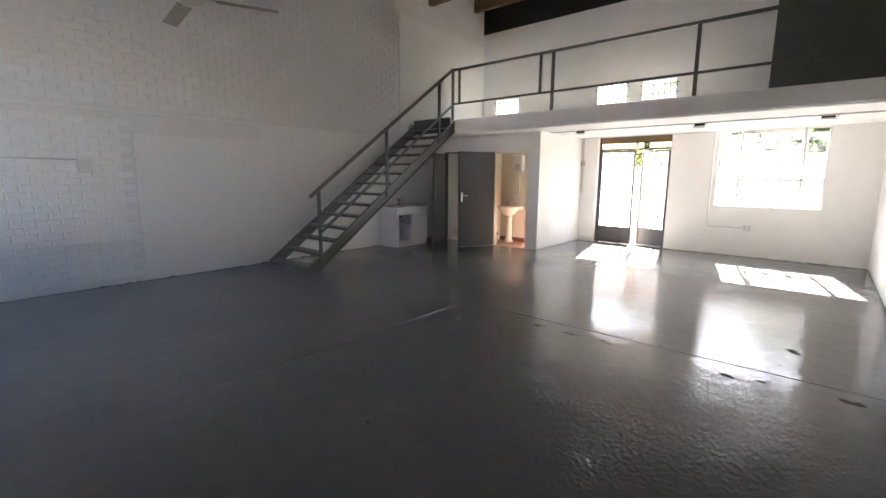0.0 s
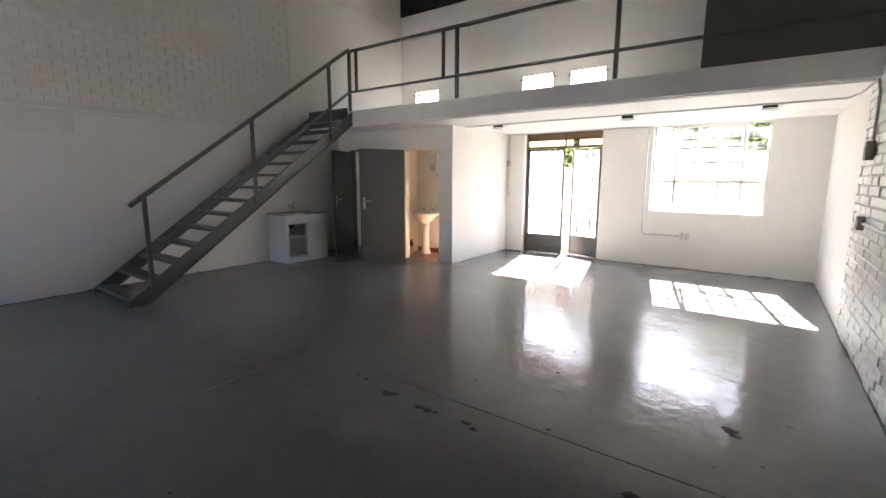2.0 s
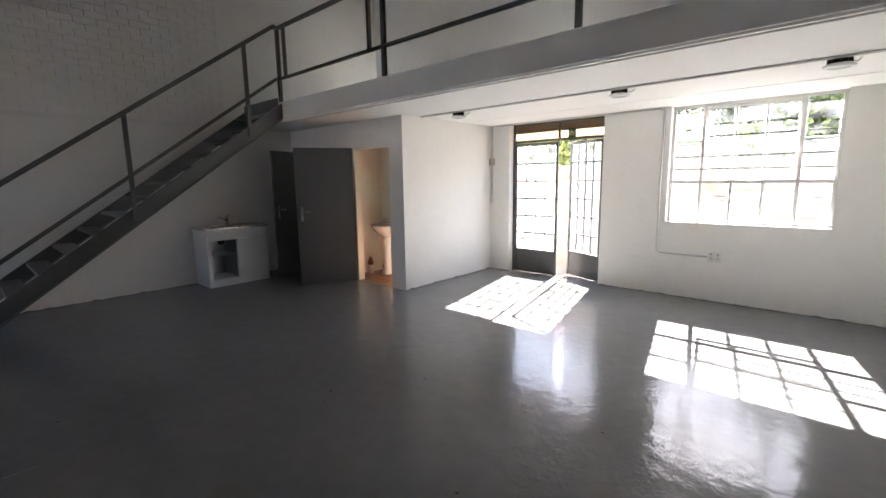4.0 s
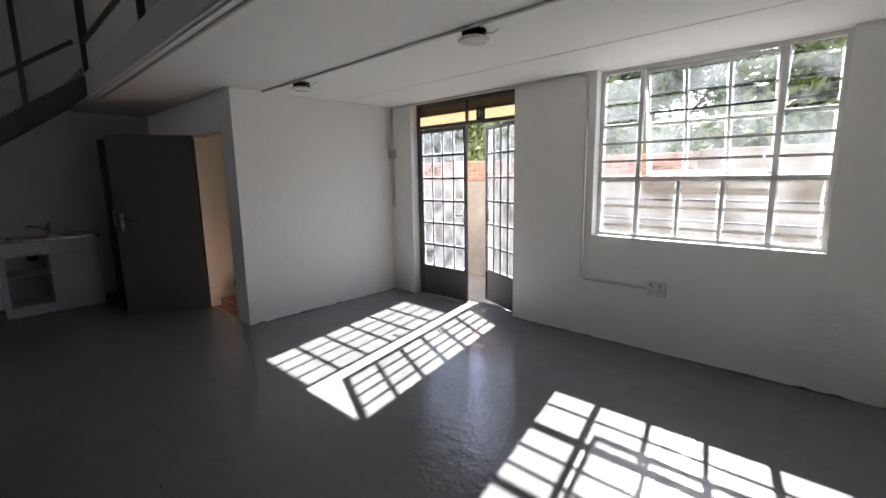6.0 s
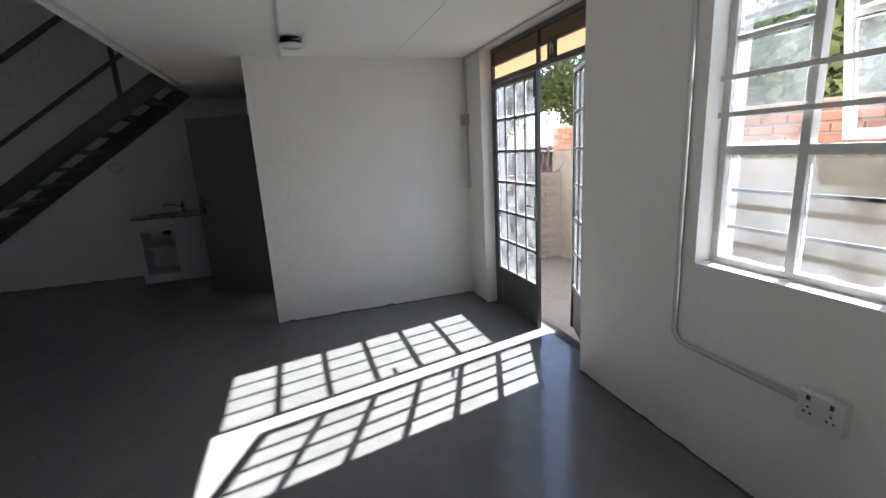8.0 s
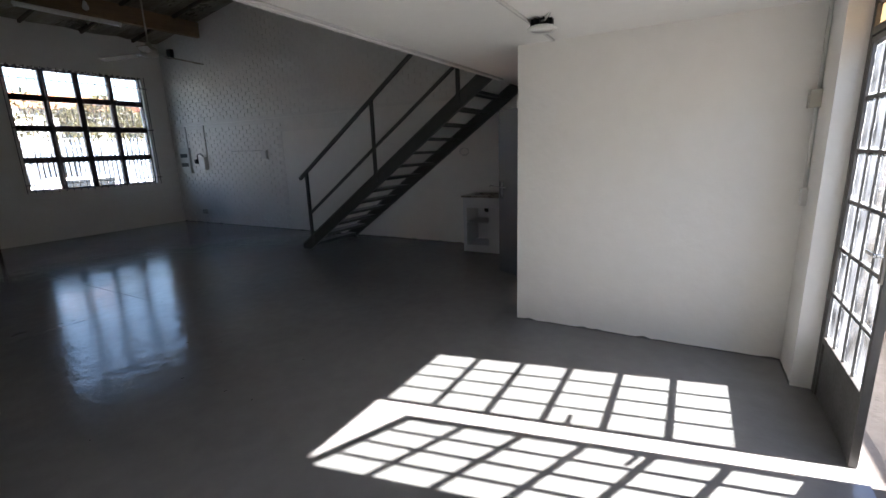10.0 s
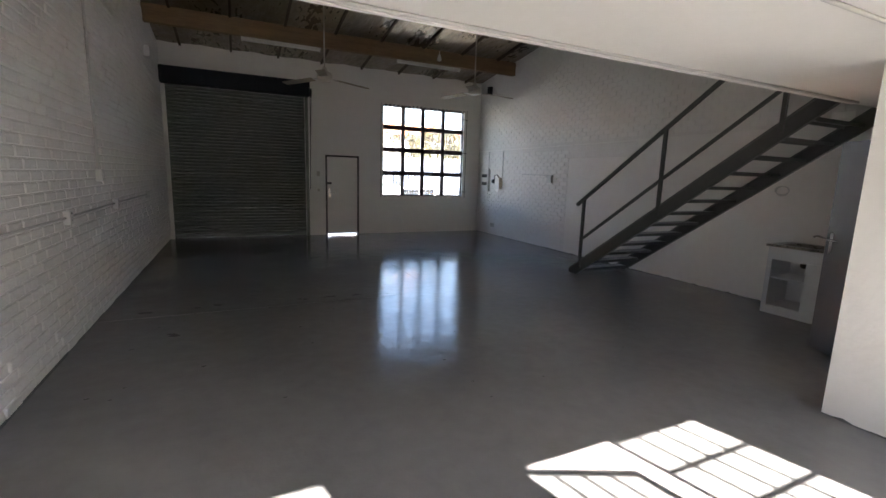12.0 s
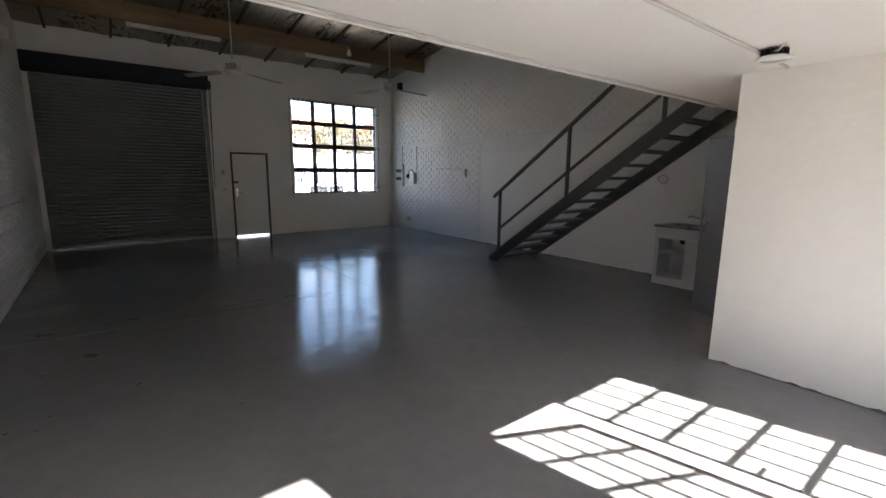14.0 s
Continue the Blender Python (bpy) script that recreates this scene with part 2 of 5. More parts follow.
M_TUBE = material("fluorescent_tube_glass", (0.80, 0.80, 0.78), 0.2, mix=0.1)
M_AMBER = glass_material("amber_faded_glazing", 1.0, tint=(0.95, 0.88, 0.72), scale=4, spread=0.0, colour=(0.30, 0.25, 0.18))
M_DIRTY = glass_material("dusty_window_glass", 0.035, tint=(0.80, 0.82, 0.82), scale=3.5, spread=0.035, colour=(0.42, 0.45, 0.48))
M_DOORGLASS = glass_material("obscure_door_glass", 0.05, tint=(0.76, 0.78, 0.78), scale=6.0, spread=0.045, colour=(0.42, 0.45, 0.48))
M_SMEAR = glass_material("paint_smeared_glass_edge", 0.32, scale=25.0, spread=0.25, colour=(0.62, 0.64, 0.66))
M_CLEAR = glass_material("clear_window_glass", 0.04, scale=3.0, spread=0.03)


# ---- mesh helpers ----
def mesh_object(name, bm, mat, parent=None, smooth=False):
    me = bpy.data.meshes.new(name)
    bmesh.ops.recalc_face_normals(bm, faces=bm.faces)
    bm.to_mesh(me)
    bm.free()
    me.materials.append(mat)
    if smooth:
        for p in me.polygons:
            p.use_smooth = True
    ob = new(name, me)
    if parent:
        attach(ob, parent)
    return ob


def attach(ob, parent):
    ob.parent = parent
    ob.matrix_parent_inverse = parent.matrix_basis.inverted()
    return ob


def base(name, x, y, z):
    e = new(name)
    e.matrix_basis = pose(x, y, z)
    e.empty_display_size = 0.1
    return e


def add_box(bm, lo, hi, bevel=0.0, m=None):
    made = bmesh.ops.create_cube(bm, size=1.0)
    vs = made["verts"]
    for v in vs:
        v.co = Vector([(lo[i] + hi[i]) / 2 + v.co[i] * (hi[i] - lo[i]) for i in range(3)])
        if m:
            v.co = m @ v.co
    if bevel:
        es = list({e for v in vs for e in v.link_edges})
        bmesh.ops.bevel(bm, geom=es, offset=bevel, segments=2, affect='EDGES', profile=0.6)


def box(name, lo, hi, mat, parent=None, bevel=0.0, m=None):
    bm = bmesh.new()
    add_box(bm, lo, hi, bevel, m)
    return mesh_object(name, bm, mat, parent)


def boxes(name, items, mat, parent=None, bevel=0.0, m=None):
    bm = bmesh.new()
    for lo, hi in items:
        add_box(bm, lo, hi, bevel, m)
    return mesh_object(name, bm, mat, parent)


def pieces(name, items, mat, parent, bevel=0.0):
    """The same as boxes(), with every box a part of its own."""
    for lo, hi in items:
        box(name, lo, hi, mat, parent, bevel)


def add_tube(bm, pts, r, sides=8):
    """A round bar along the points."""
    pts = [Vector(p) for p in pts]
    rings = []
    for i, p in enumerate(pts):
        a = pts[max(0, i - 1)]
        b = pts[min(len(pts) - 1, i + 1)]
        d = (b - a).normalized()
        u = d.orthogonal().normalized() if abs(d.z) > 0.95 else d.cross(Vector((0, 0, 1))).normalized()
        v = d.cross(u)
        rings.append([bm.verts.new(p + r * (math.cos(k * math.tau / sides) * u + math.sin(k * math.tau / sides) * v)) for k in range(sides)])
    for a, b in zip(rings, rings[1:]):
        for k in range(sides):
            bm.faces.new((a[k], a[(k + 1) % sides], b[(k + 1) % sides], b[k]))
    bm.faces.new(rings[0])
    bm.faces.new(rings[-1])


def tube(name, pts, r, mat, parent=None, sides=8):
    bm = bmesh.new()
    add_tube(bm, pts, r, sides)
    return mesh_object(name, bm, mat, parent, smooth=True)


def add_lathe(bm, profile, centre, sides=20, m=None):
    """A turned shape: (radius, height) pairs round a vertical axis."""
    c = Vector(centre)
    rings = []
    for r, h in profile:
        ring = []
        for k in range(sides):
            p = Vector((r * math.cos(k * math.tau / sides), r * math.sin(k * math.tau / sides), h))
            ring.append(bm.verts.new(c + (m @ p if m else p)))
        rings.append(ring)
    for a, b in zip(rings, rings[1:]):
        for k in range(sides):
            bm.faces.new((a[k], a[(k + 1) % sides], b[(k + 1) % sides], b[k]))
    bm.faces.new(rings[0])
    bm.faces.new(rings[-1])


def lathe(name, profile, centre, mat, parent=None, sides=20, m=None):
    bm = bmesh.new()
    add_lathe(bm, profile, centre, sides, m)
    return mesh_object(name, bm, mat, parent, smooth=True)


def wall(name, axis, at, thick, us, zs, holes, mat, top=None):
    """A wall with openings right through it. axis 'x': its faces lie at x = at and at + thick; us runs along the other way.
    holes: (u0, u1, z0, z1). top: a height as a function of u for a sloping head."""
    cu = sorted({*us, *[h[0] for h in holes], *[h[1] for h in holes]})
    cz = sorted({*zs, *[h[2] for h in holes], *[h[3] for h in holes]})
    bm = bmesh.new()
    cache = {}

    def solid(i, j):
        if not (0 <= i < len(cu) - 1 and 0 <= j < len(cz) - 1):
            return False
        u, z = (cu[i] + cu[i + 1]) / 2, (cz[j] + cz[j + 1]) / 2
        return not any(h[0] < u < h[1] and h[2] < z < h[3] for h in holes)

    def vert(i, j, k):
        if (i, j, k) not in cache:
            u, z, w = cu[i], cz[j], at + k * thick
            if top and j == len(cz) - 1:
                z = top(u)
            cache[i, j, k] = bm.verts.new((w, u, z) if axis == 'x' else (u, w, z))
        return cache[i, j, k]
    for i in range(len(cu) - 1):
        for j in range(len(cz) - 1):
            if not solid(i, j):
                continue
            for k in (0, 1):
                bm.faces.new([vert(i, j, k), vert(i + 1, j, k), vert(i + 1, j + 1, k), vert(i, j + 1, k)])
            for di, dj, p, q in ((-1, 0, (i, j), (i, j + 1)), (1, 0, (i + 1, j), (i + 1, j + 1)), (0, -1, (i, j), (i + 1, j)), (0, 1, (i, j + 1), (i + 1, j + 1))):
                if not solid(i + di, j + dj):
                    bm.faces.new([vert(*p, 0), vert(*q, 0), vert(*q, 1), vert(*p, 1)])
    return mesh_object(name, bm, mat)


def add_rim(bm, x0, x1, z0, z1, y, rnd, m=None):
    """Paint and putty smeared over the margin of a pane, of uneven width."""
    outer = [(x0, z0), (x1, z0), (x1, z1), (x0, z1)]
    loop_o, loop_i = [], []
    cx, cz_ = (x0 + x1) / 2, (z0 + z1) / 2
    for (ax, az), (bx_, bz) in zip(outer, outer[1:] + outer[:1]):
        for k in range(5):
            px, pz = ax + (bx_ - ax) * k / 5, az + (bz - az) * k / 5
            w = rnd.uniform(0.006, 0.017)
            ix = px + (w if px < cx else -w) if k == 0 or abs(bx_ - ax) < 1e-6 else px
            iz = pz + (w if pz < cz_ else -w) if k == 0 or abs(bz - az) < 1e-6 else pz
            for loop, (u, v) in ((loop_o, (px, pz)), (loop_i, (ix, iz))):
                p = Vector((u, y, v))
                loop.append(bm.verts.new(m @ p if m else p))
    n = len(loop_o)
    for k in range(n):
        bm.faces.new((loop_o[k], loop_o[(k + 1) % n], loop_i[(k + 1) % n], loop_i[k]))


def structure(ob, label, category):
    return tagged(ob, label, category, kind="structure")


# ---- the large structure ----
WIN = (5.64, 7.27, 0.97, 2.40)           # rear window: x0, x1, z0, z1
DOOR = (3.25, 4.79, -0.06, 2.40)           # rear doorway
WCWIN = (1.70, 2.65, 1.12, 1.66)         # small toilet window
WC2_FILL = (0.50, 0.80, 1.45, 1.70)        # unseen opening added to brighten the second cubicle
LOFT = [(0.44, 1.10, 3.12, 3.47), (3.16, 3.81, 3.12, 3.49), (4.13, 4.79, 3.12, 3.47)]
FWIN = (0.53, 2.97, 1.03, 3.43)          # front window
FDOOR = (3.62, 4.49, -0.06, 2.05)
ROLL = (4.97, 7.90, -0.06, 3.42)

rear = wall("wall_rear", 'y', YR, TH, [-TH, W + TH], [-0.35, 0.0, 6.2], [WIN, DOOR, WCWIN, WC2_FILL, *LOFT], M_WALL)
structure(rear, "white painted plaster rear wall with door and window", "wall")
front = wall("wall_front", 'y', YF - TH, TH, [-TH, W + TH], [-0.35, 0.0, roof_z(YF)], [FWIN, FDOOR, ROLL], M_WALL)
structure(front, "white painted front wall with shutter, door and window", "wall")
left = wall("wall_stair", 'x', -TH, TH, [YF, YR], [-0.35, 4.5], [], M_MORTAR, top=roof_z)
structure(left, "white painted brick side wall beside the stair", "wall")
right = wall("wall_brick", 'x', W, TH, [YF, YR], [-0.35, 4.5], [], M_MORTAR, top=roof_z)
structure(right, "white painted rough brick side wall", "wall")
# smooth plaster that covers the brick towards the rear
plaster_r = box("wall_plaster_rear", (W - 0.013, 7.55, 0.0), (W, YR, SLAB_Z), M_WALL)
structure(plaster_r, "smooth white plaster over the brick wall", "wall")
plaster_l = box("wall_plaster_stair", (0.0, 3.64, 0.0), (0.014, YR, 2.325), M_WALL)
plaster_u = box("wall_plaster_loft", (0.0, 6.9, 2.325), (0.014, YR, 4.9), M_WALL)
structure(plaster_u, "smooth white plaster above the mezzanine", "wall")
structure(plaster_l, "smooth white plaster behind the stair", "wall")
plaster_p = box("wall_plaster_panel", (0.0, 1.86, 0.0), (0.017, 3.64, 2.06), M_WALL, bevel=0.004)
structure(plaster_p, "smooth white plaster panel on brick wall", "wall")
ledge = box("trim_ledge", (0.0, YF, 2.325), (0.026, 6.9, 2.355), M_WALL, bevel=0.004)
structure(ledge, "thin white plaster ridge along brick wall", "trim")

# floor in painted concrete bays with open joints over a sub-base
G = 0.006
floor = boxes("floor", [((0, 4.05 + G, -0.06), (W, YR + 0.17, 0)), ((4.10 + 0.0025, YF - 0.16, -0.06), (W, 4.05 - G, 0)), ((0, YF - 0.16, -0.06), (4.10 - 0.0025, 4.05 - G, 0)),
                        ((0, 4.05 - G, -0.06), (4.7, 4.05 + G, 0)), ((4.10 - 0.0025, YF - 0.16, -0.06), (4.10 + 0.0025, 0.6, 0))], M_FLOOR)
structure(floor, "glossy grey painted concrete floor with worn chips", "floor")
sub = box("floor_base", (-TH, YF - TH, -0.30), (W + TH, YR + TH, -0.062), M_GROOVE)
structure(sub, "dark concrete base under the floor", "floor")


def chip(x, y, r, seed):
    """A shallow broken spot in the floor paint, with a ragged outline."""
    rnd = random.Random(seed)
    bm = bmesh.new()
    n = 11
    rim = [bm.verts.new((x + 1.2 * r * rnd.uniform(0.5, 1.25) * math.cos(k * math.tau / n), y + 0.8 * r * rnd.uniform(0.5, 1.25) * math.sin(k * math.tau / n), 0.0012)) for k in range(n)]
    mid = bm.verts.new((x, y, 0.0035))
    for k in range(n):
        bm.faces.new((mid, rim[k], rim[(k + 1) % n]))
    return mesh_object("floor_chip", bm, M_CHIP, floor)


for i, (cx, cy, cr) in enumerate([(5.19, 3.86, .045), (5.24, 3.88, .03), (5.50, 3.84, .035), (5.56, 3.845, .04), (5.62, 3.85, .022), (5.85, 3.86, .03), (5.92, 3.83, .025), (6.84, 3.79, .05),
                                  (6.88, 3.76, .03), (7.06, 3.83, .035), (7.58, 3.85, .055), (7.52, 3.87, .03), (7.20, 4.74, .05), (7.23, 4.69, .035), (6.05, 4.9, .018), (4.9, 3.93, .02),
                                  (4.8, 3.95, .016), (6.3, 4.1, .015), (5.6, 4.4, .014), (6.9, 5.6, .02), (4.6, 5.6, .013), (5.0, 6.2, .014), (7.5, 5.0, .018), (7.6, 5.9, .016)]):
    chip(cx, cy, cr, i)
rc = random.Random(4)
for i in range(46):
    chip(rc.uniform(3.0, 7.8), rc.uniform(1.0, 7.0), rc.uniform(0.005, 0.013), 100 + i)

# mezzanine slab: a concrete deck with a white soffit
slab = box("mezzanine_slab", (0.008, SLAB_Y, SLAB_Z), (W - 0.001, YR, SLAB_T), M_CEIL, bevel=0.006)
structure(slab, "white painted mezzanine slab with plain fascia", "mezzanine")
lip = box("trim_soffit", (1.25, SLAB_Y + 0.02, SLAB_Z - 0.018), (W - 0.002, SLAB_Y + 0.055, SLAB_Z), M_CEIL, bevel=0.003)
structure(lip, "white drip strip under the mezzanine edge", "trim")
seam = box("trim_ceiling_seam", (BX, 9.30, SLAB_Z - 0.004), (W - 0.015, 9.33, SLAB_Z), M_CEIL)
structure(seam, "thin seam strip across the white soffit", "trim")

# roof
bm = bmesh.new()
nx, ny = 48, 30
grid = [[bm.verts.new((-TH + (W + 2 * TH) * i / nx, YF - TH + (YR - YF + 2 * TH) * j / ny,
                       roof_z(YF - TH + (YR - YF + 2 * TH) * j / ny) + 0.02 - 0.035 * abs(math.sin(i * math.pi / 6)) + 0.02 * noise.noise((i * 0.9, j * 0.6, 0))))
         for j in range(ny + 1)] for i in range(nx + 1)]
for i in range(nx):
    for j in range(ny):
        bm.faces.new((grid[i][j], grid[i + 1][j], grid[i + 1][j + 1], grid[i][j + 1]))
ceil = mesh_object("ceiling", bm, M_FOIL, smooth=True)
structure(ceil, "sagging brown foil lining under the sloping roof", "ceiling")
sheet = boxes("roof", [((-TH, YF - TH, 0), (W + TH, YR + TH, 0.04))], M_RUST)
for v in sheet.data.vertices:
    v.co.z += roof_z(v.co.y) + 0.12
structure(sheet, "sloping sheet metal roof", "roof")
infill = boxes("wall_roof_edge", [((-TH, YF - TH, roof_z(YF) - 0.12), (W + TH, YF - 0.02, roof_z(YF) + 0.16)),
                                  ((-TH, YF, 4.15), (-0.02, YR, 6.3)), ((W + 0.02, YF, 4.15), (W + TH, YR, 6.3))], M_WALL)
structure(infill, "wall head closing the roof edge", "wall")
for i, (by, bh) in enumerate([(-0.47, 0.33), (1.82, 0.33), (4.2, 0.33), (6.2, 0.33), (7.90, 0.36), (9.62, 0.30)]):
    b = box("ceiling_beam", (0.0, by - 0.06, roof_z(by) - bh), (W, by + 0.06, roof_z(by) - 0.02), M_TIMBER, bevel=0.008)
    structure(b, "old brown timber roof beam", "beam")
for i in range(8):
    px = 0.55 + i * 1.0
    b = box("ceiling_purlin", (px - 0.022, YF, -0.06), (px + 0.022, YR, 0.0), M_RAFTER)
    for v in b.data.vertices:
        v.co.z += roof_z(v.co.y)
    structure(b, "dark roof batten under the foil lining", "batten")
# Near-black panel over the top of the rear wall, under the roof.
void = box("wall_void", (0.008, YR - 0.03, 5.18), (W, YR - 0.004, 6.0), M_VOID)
structure(void, "flat near-black panel across the top of the rear wall", "wall")

# toilet block under the mezzanine
WC1, WC2 = (1.79, 2.61, 0.0, 2.03), (0.36, 1.12, 0.0, 2.06)
bf = wall("wall_toilet_front", 'y', BY, 0.11, [0.008, BX], [0.0, SLAB_Z], [WC1, WC2], M_WALL)
structure(bf, "white painted toilet partition with two doorways", "wall")
bs = box("wall_toilet_side", (BX - 0.11, BY + 0.11, 0.0), (BX, YR, SLAB_Z), M_WALL)
structure(bs, "smooth white toilet side wall", "wall")
shelter = box("wall_basin", (1.46, 8.80, 0.0), (2.22, 8.90, SLAB_Z), M_CREAM)
structure(shelter, "cream painted stub wall behind the basin", "wall")
bm_ = box("wall_toilet_middle", (1.36, BY + 0.11, 0.0), (1.46, YR, SLAB_Z), M_CREAM)
structure(bm_, "cream partition between the toilets", "wall")
lin = boxes("wall_toilet_lining", [((1.46, YR - 0.006, 0), (1.70, YR - 0.001, SLAB_Z)), ((2.65, YR - 0.006, 0), (BX - 0.11, YR - 0.001, SLAB_Z)), ((1.70, YR - 0.006, 0), (2.65, YR - 0.001, 1.12)),
                                   ((1.70, YR - 0.006, 1.66), (2.65, YR - 0.001, SLAB_Z)), ((BX - 0.116, BY + 0.11, 0), (BX - 0.111, YR - 0.006, SLAB_Z))], M_CREAM)
structure(lin, "cream painted toilet walls", "wall")


def paint_edge(p, q, inward, seed):
    """Floor paint brushed unevenly up the foot of a wall, darkened for the shade there."""
    rnd = random.Random(seed)
    p, q, inward = Vector((*p, 0)), Vector((*q, 0)), Vector((*inward, 0))
    n = int((q - p).length / 0.06)
    bm = bmesh.new()
    rows = []
    for k in range(n + 1):
        c = p + (q - p) * k / n
        h = rnd.uniform(0.004, 0.011) + (0.012 if rnd.random() < 0.12 else 0)
        rows.append([bm.verts.new(c + inward * 0.006), bm.verts.new(c + inward * 0.004 + Vector((0, 0, h))), bm.verts.new(c + Vector((0, 0, h)))])
    for a, b in zip(rows, rows[1:]):
        for k in range(2):
            bm.faces.new((a[k], b[k], b[k + 1], a[k + 1]))
    structure(mesh_object("trim_paint_edge", bm, M_EDGE), "uneven grey paint line at the wall foot, darkened as shade", "trim")


paint_edge((BX, YR), (3.25, YR), (0, -1), 1)
paint_edge((4.79, YR), (W - 0.013, YR), (0, -1), 2)
paint_edge((BX, BY), (BX, YR), (1, 0), 3)
paint_edge((0.014, 3.64), (0.014, BY), (1, 0), 4)
paint_edge((0.017, 1.86), (0.017, 3.64), (1, 0), 5)
paint_edge((W - 0.013, 7.55), (W - 0.013, YR), (-1, 0), 6)
paint_edge((0.014, YF), (0.014, 1.86), (1, 0), 7)
paint_edge((W - 0.016, YF), (W - 0.016, 7.55), (-1, 0), 8)


# ---- rear door: steel double door with small panes ----
DY = YR + 0.13
door_frame = boxes("door_frame", [((3.25, DY - 0.02, 0.0), (3.29, DY + 0.03, 2.395)), ((4.75, DY - 0.02, 0.0), (4.79, DY + 0.03, 2.395)), ((3.29, DY - 0.02, 2.095), (4.75, DY + 0.03, 2.135)),
                                  ((3.29, DY - 0.02, 2.36), (4.75, DY + 0.03, 2.395)), ((4.045, DY - 0.02, 2.135), (4.075, DY + 0.03, 2.36)), ((3.29, DY - 0.012, 2.245), (4.75, DY + 0.012, 2.265))], M_GREYFR, bevel=0.003)
structure(door_frame, "weathered grey steel door frame with transom", "door frame")
for x0, x1 in ((3.29, 4.045), (4.075, 4.75)):
    box("transom_pane", (x0, DY + 0.002, 2.135), (x1, DY + 0.006, 2.245), M_AMBER, door_frame)
    box("transom_board", (x0, DY + 0.002, 2.265), (x1, DY + 0.012, 2.36), M_TIMBER, door_frame)
sill = box("door_sill", (3.25, YR + 0.172, -0.06), (4.79, YR + TH + 0.06, -0.012), M_YARD, bevel=0.006)
structure(sill, "worn concrete threshold at the rear door", "sill")


def pane_leaf(name, L, m, label, handle_side):
    """A steel door leaf: kick plate below, four by six panes above, hung at u = 0."""
    root = new(name)
    root.matrix_basis = m
    H, K, S = 2.085, 0.37, 0.032

    def part(n, items, mat, bevel=0.002):
        bm = bmesh.new()
        for lo, hi in items:
            add_box(bm, lo, hi, bevel)
        ob = mesh_object(n, bm, mat)
        ob.parent = root
        return ob
    bars = [((0, -0.018, 0.003), (S, 0.018, H)), ((L - S, -0.018, 0.003), (L, 0.018, H)), ((S, -0.018, H - S), (L - S, 0.018, H)), ((S, -0.018, K - 0.02), (L - S, 0.018, K + 0.02))]
    us = [S + (L - 2 * S) * i / 4 for i in range(5)]
    zs = [K + 0.02 + (H - S - K - 0.02) * j / 6 for j in range(7)]
    part("frame", bars, M_GREYFR)
    part("glazing_bars", [((u - 0.007, -0.011, zs[0]), (u + 0.007, 0.011, zs[6])) for u in us[1:-1]] + [((S, -0.012, z - 0.009), (L - S, 0.012, z + 0.009)) for z in zs[1:-1]], M_GREYFR, 0)
    part("kick_plate", [((S, -0.008, 0.003), (L - S, 0.004, K - 0.02))], M_GREYFR)
    first = None
    for i in range(4):
        for j in range(6):
            if first is None:
                bm = bmesh.new()
                add_box(bm, (0.0075, -0.002, 0.0095), ((L - 2 * S) / 4 - 0.0075, 0.002, zs[1] - zs[0] - 0.0095))
                first = mesh_object("pane", bm, M_DOORGLASS)
                ob = first
            else:
                ob = new("pane", first.data)
            ob.parent = root
            ob.matrix_basis = pose(us[i], 0, zs[j])
    rnd = random.Random(int(L * 1000))
    bm = bmesh.new()
    for i in range(4):
        for j in range(6):
            add_rim(bm, us[i] + 0.0075, us[i + 1] - 0.0075, zs[j] + 0.0095, zs[j + 1] - 0.0095, -0.0035, rnd)
    mesh_object("putty", bm, M_SMEAR).parent = root
    hu = L - S / 2 if handle_side else S / 2
    part("lock_plate", [((hu - 0.014, -0.03, 0.93), (hu + 0.014, -0.018, 1.13))], M_SWITCH)
    part("handle", [((hu - 0.008, -0.06, 1.05), (hu + 0.008, -0.03, 1.066)), ((hu - 0.1, -0.066, 1.05), (hu + 0.008, -0.052, 1.066))], M_CHROME)
    part("bolt", [((hu - 0.012, -0.032, 1.9), (hu + 0.012, -0.018, 2.06))], M_DARKPL)
    return tagged(root, label, "door", "rear double door leaves")


pane_leaf("steel_glazed_door", 0.755, pose(3.292, DY, 0), "closed grey steel door leaf with small dusty panes", True)
pane_leaf("steel_glazed_door", 0.695, pose(4.748, DY, 0) @ pose(0, 0, 0, 0, 0, 180 - 24), "ajar grey steel door leaf with small dusty panes", True)
sign = base("exit_sign", 4.29, DY - 0.03, 2.13)
box("board", (4.215, DY - 0.03, 2.13), (4.335, DY - 0.024, 2.265), M_GREEN, sign)
boxes("mark", [((4.245, DY - 0.0325, 2.16), (4.265, DY - 0.0302, 2.235)), ((4.265, DY - 0.0325, 2.195), (4.30, DY - 0.0302, 2.215)), ((4.285, DY - 0.0325, 2.155), (4.30, DY - 0.0302, 2.195))], M_SIGN, sign)
tagged(sign, "small dark green exit sign on the transom", "sign")

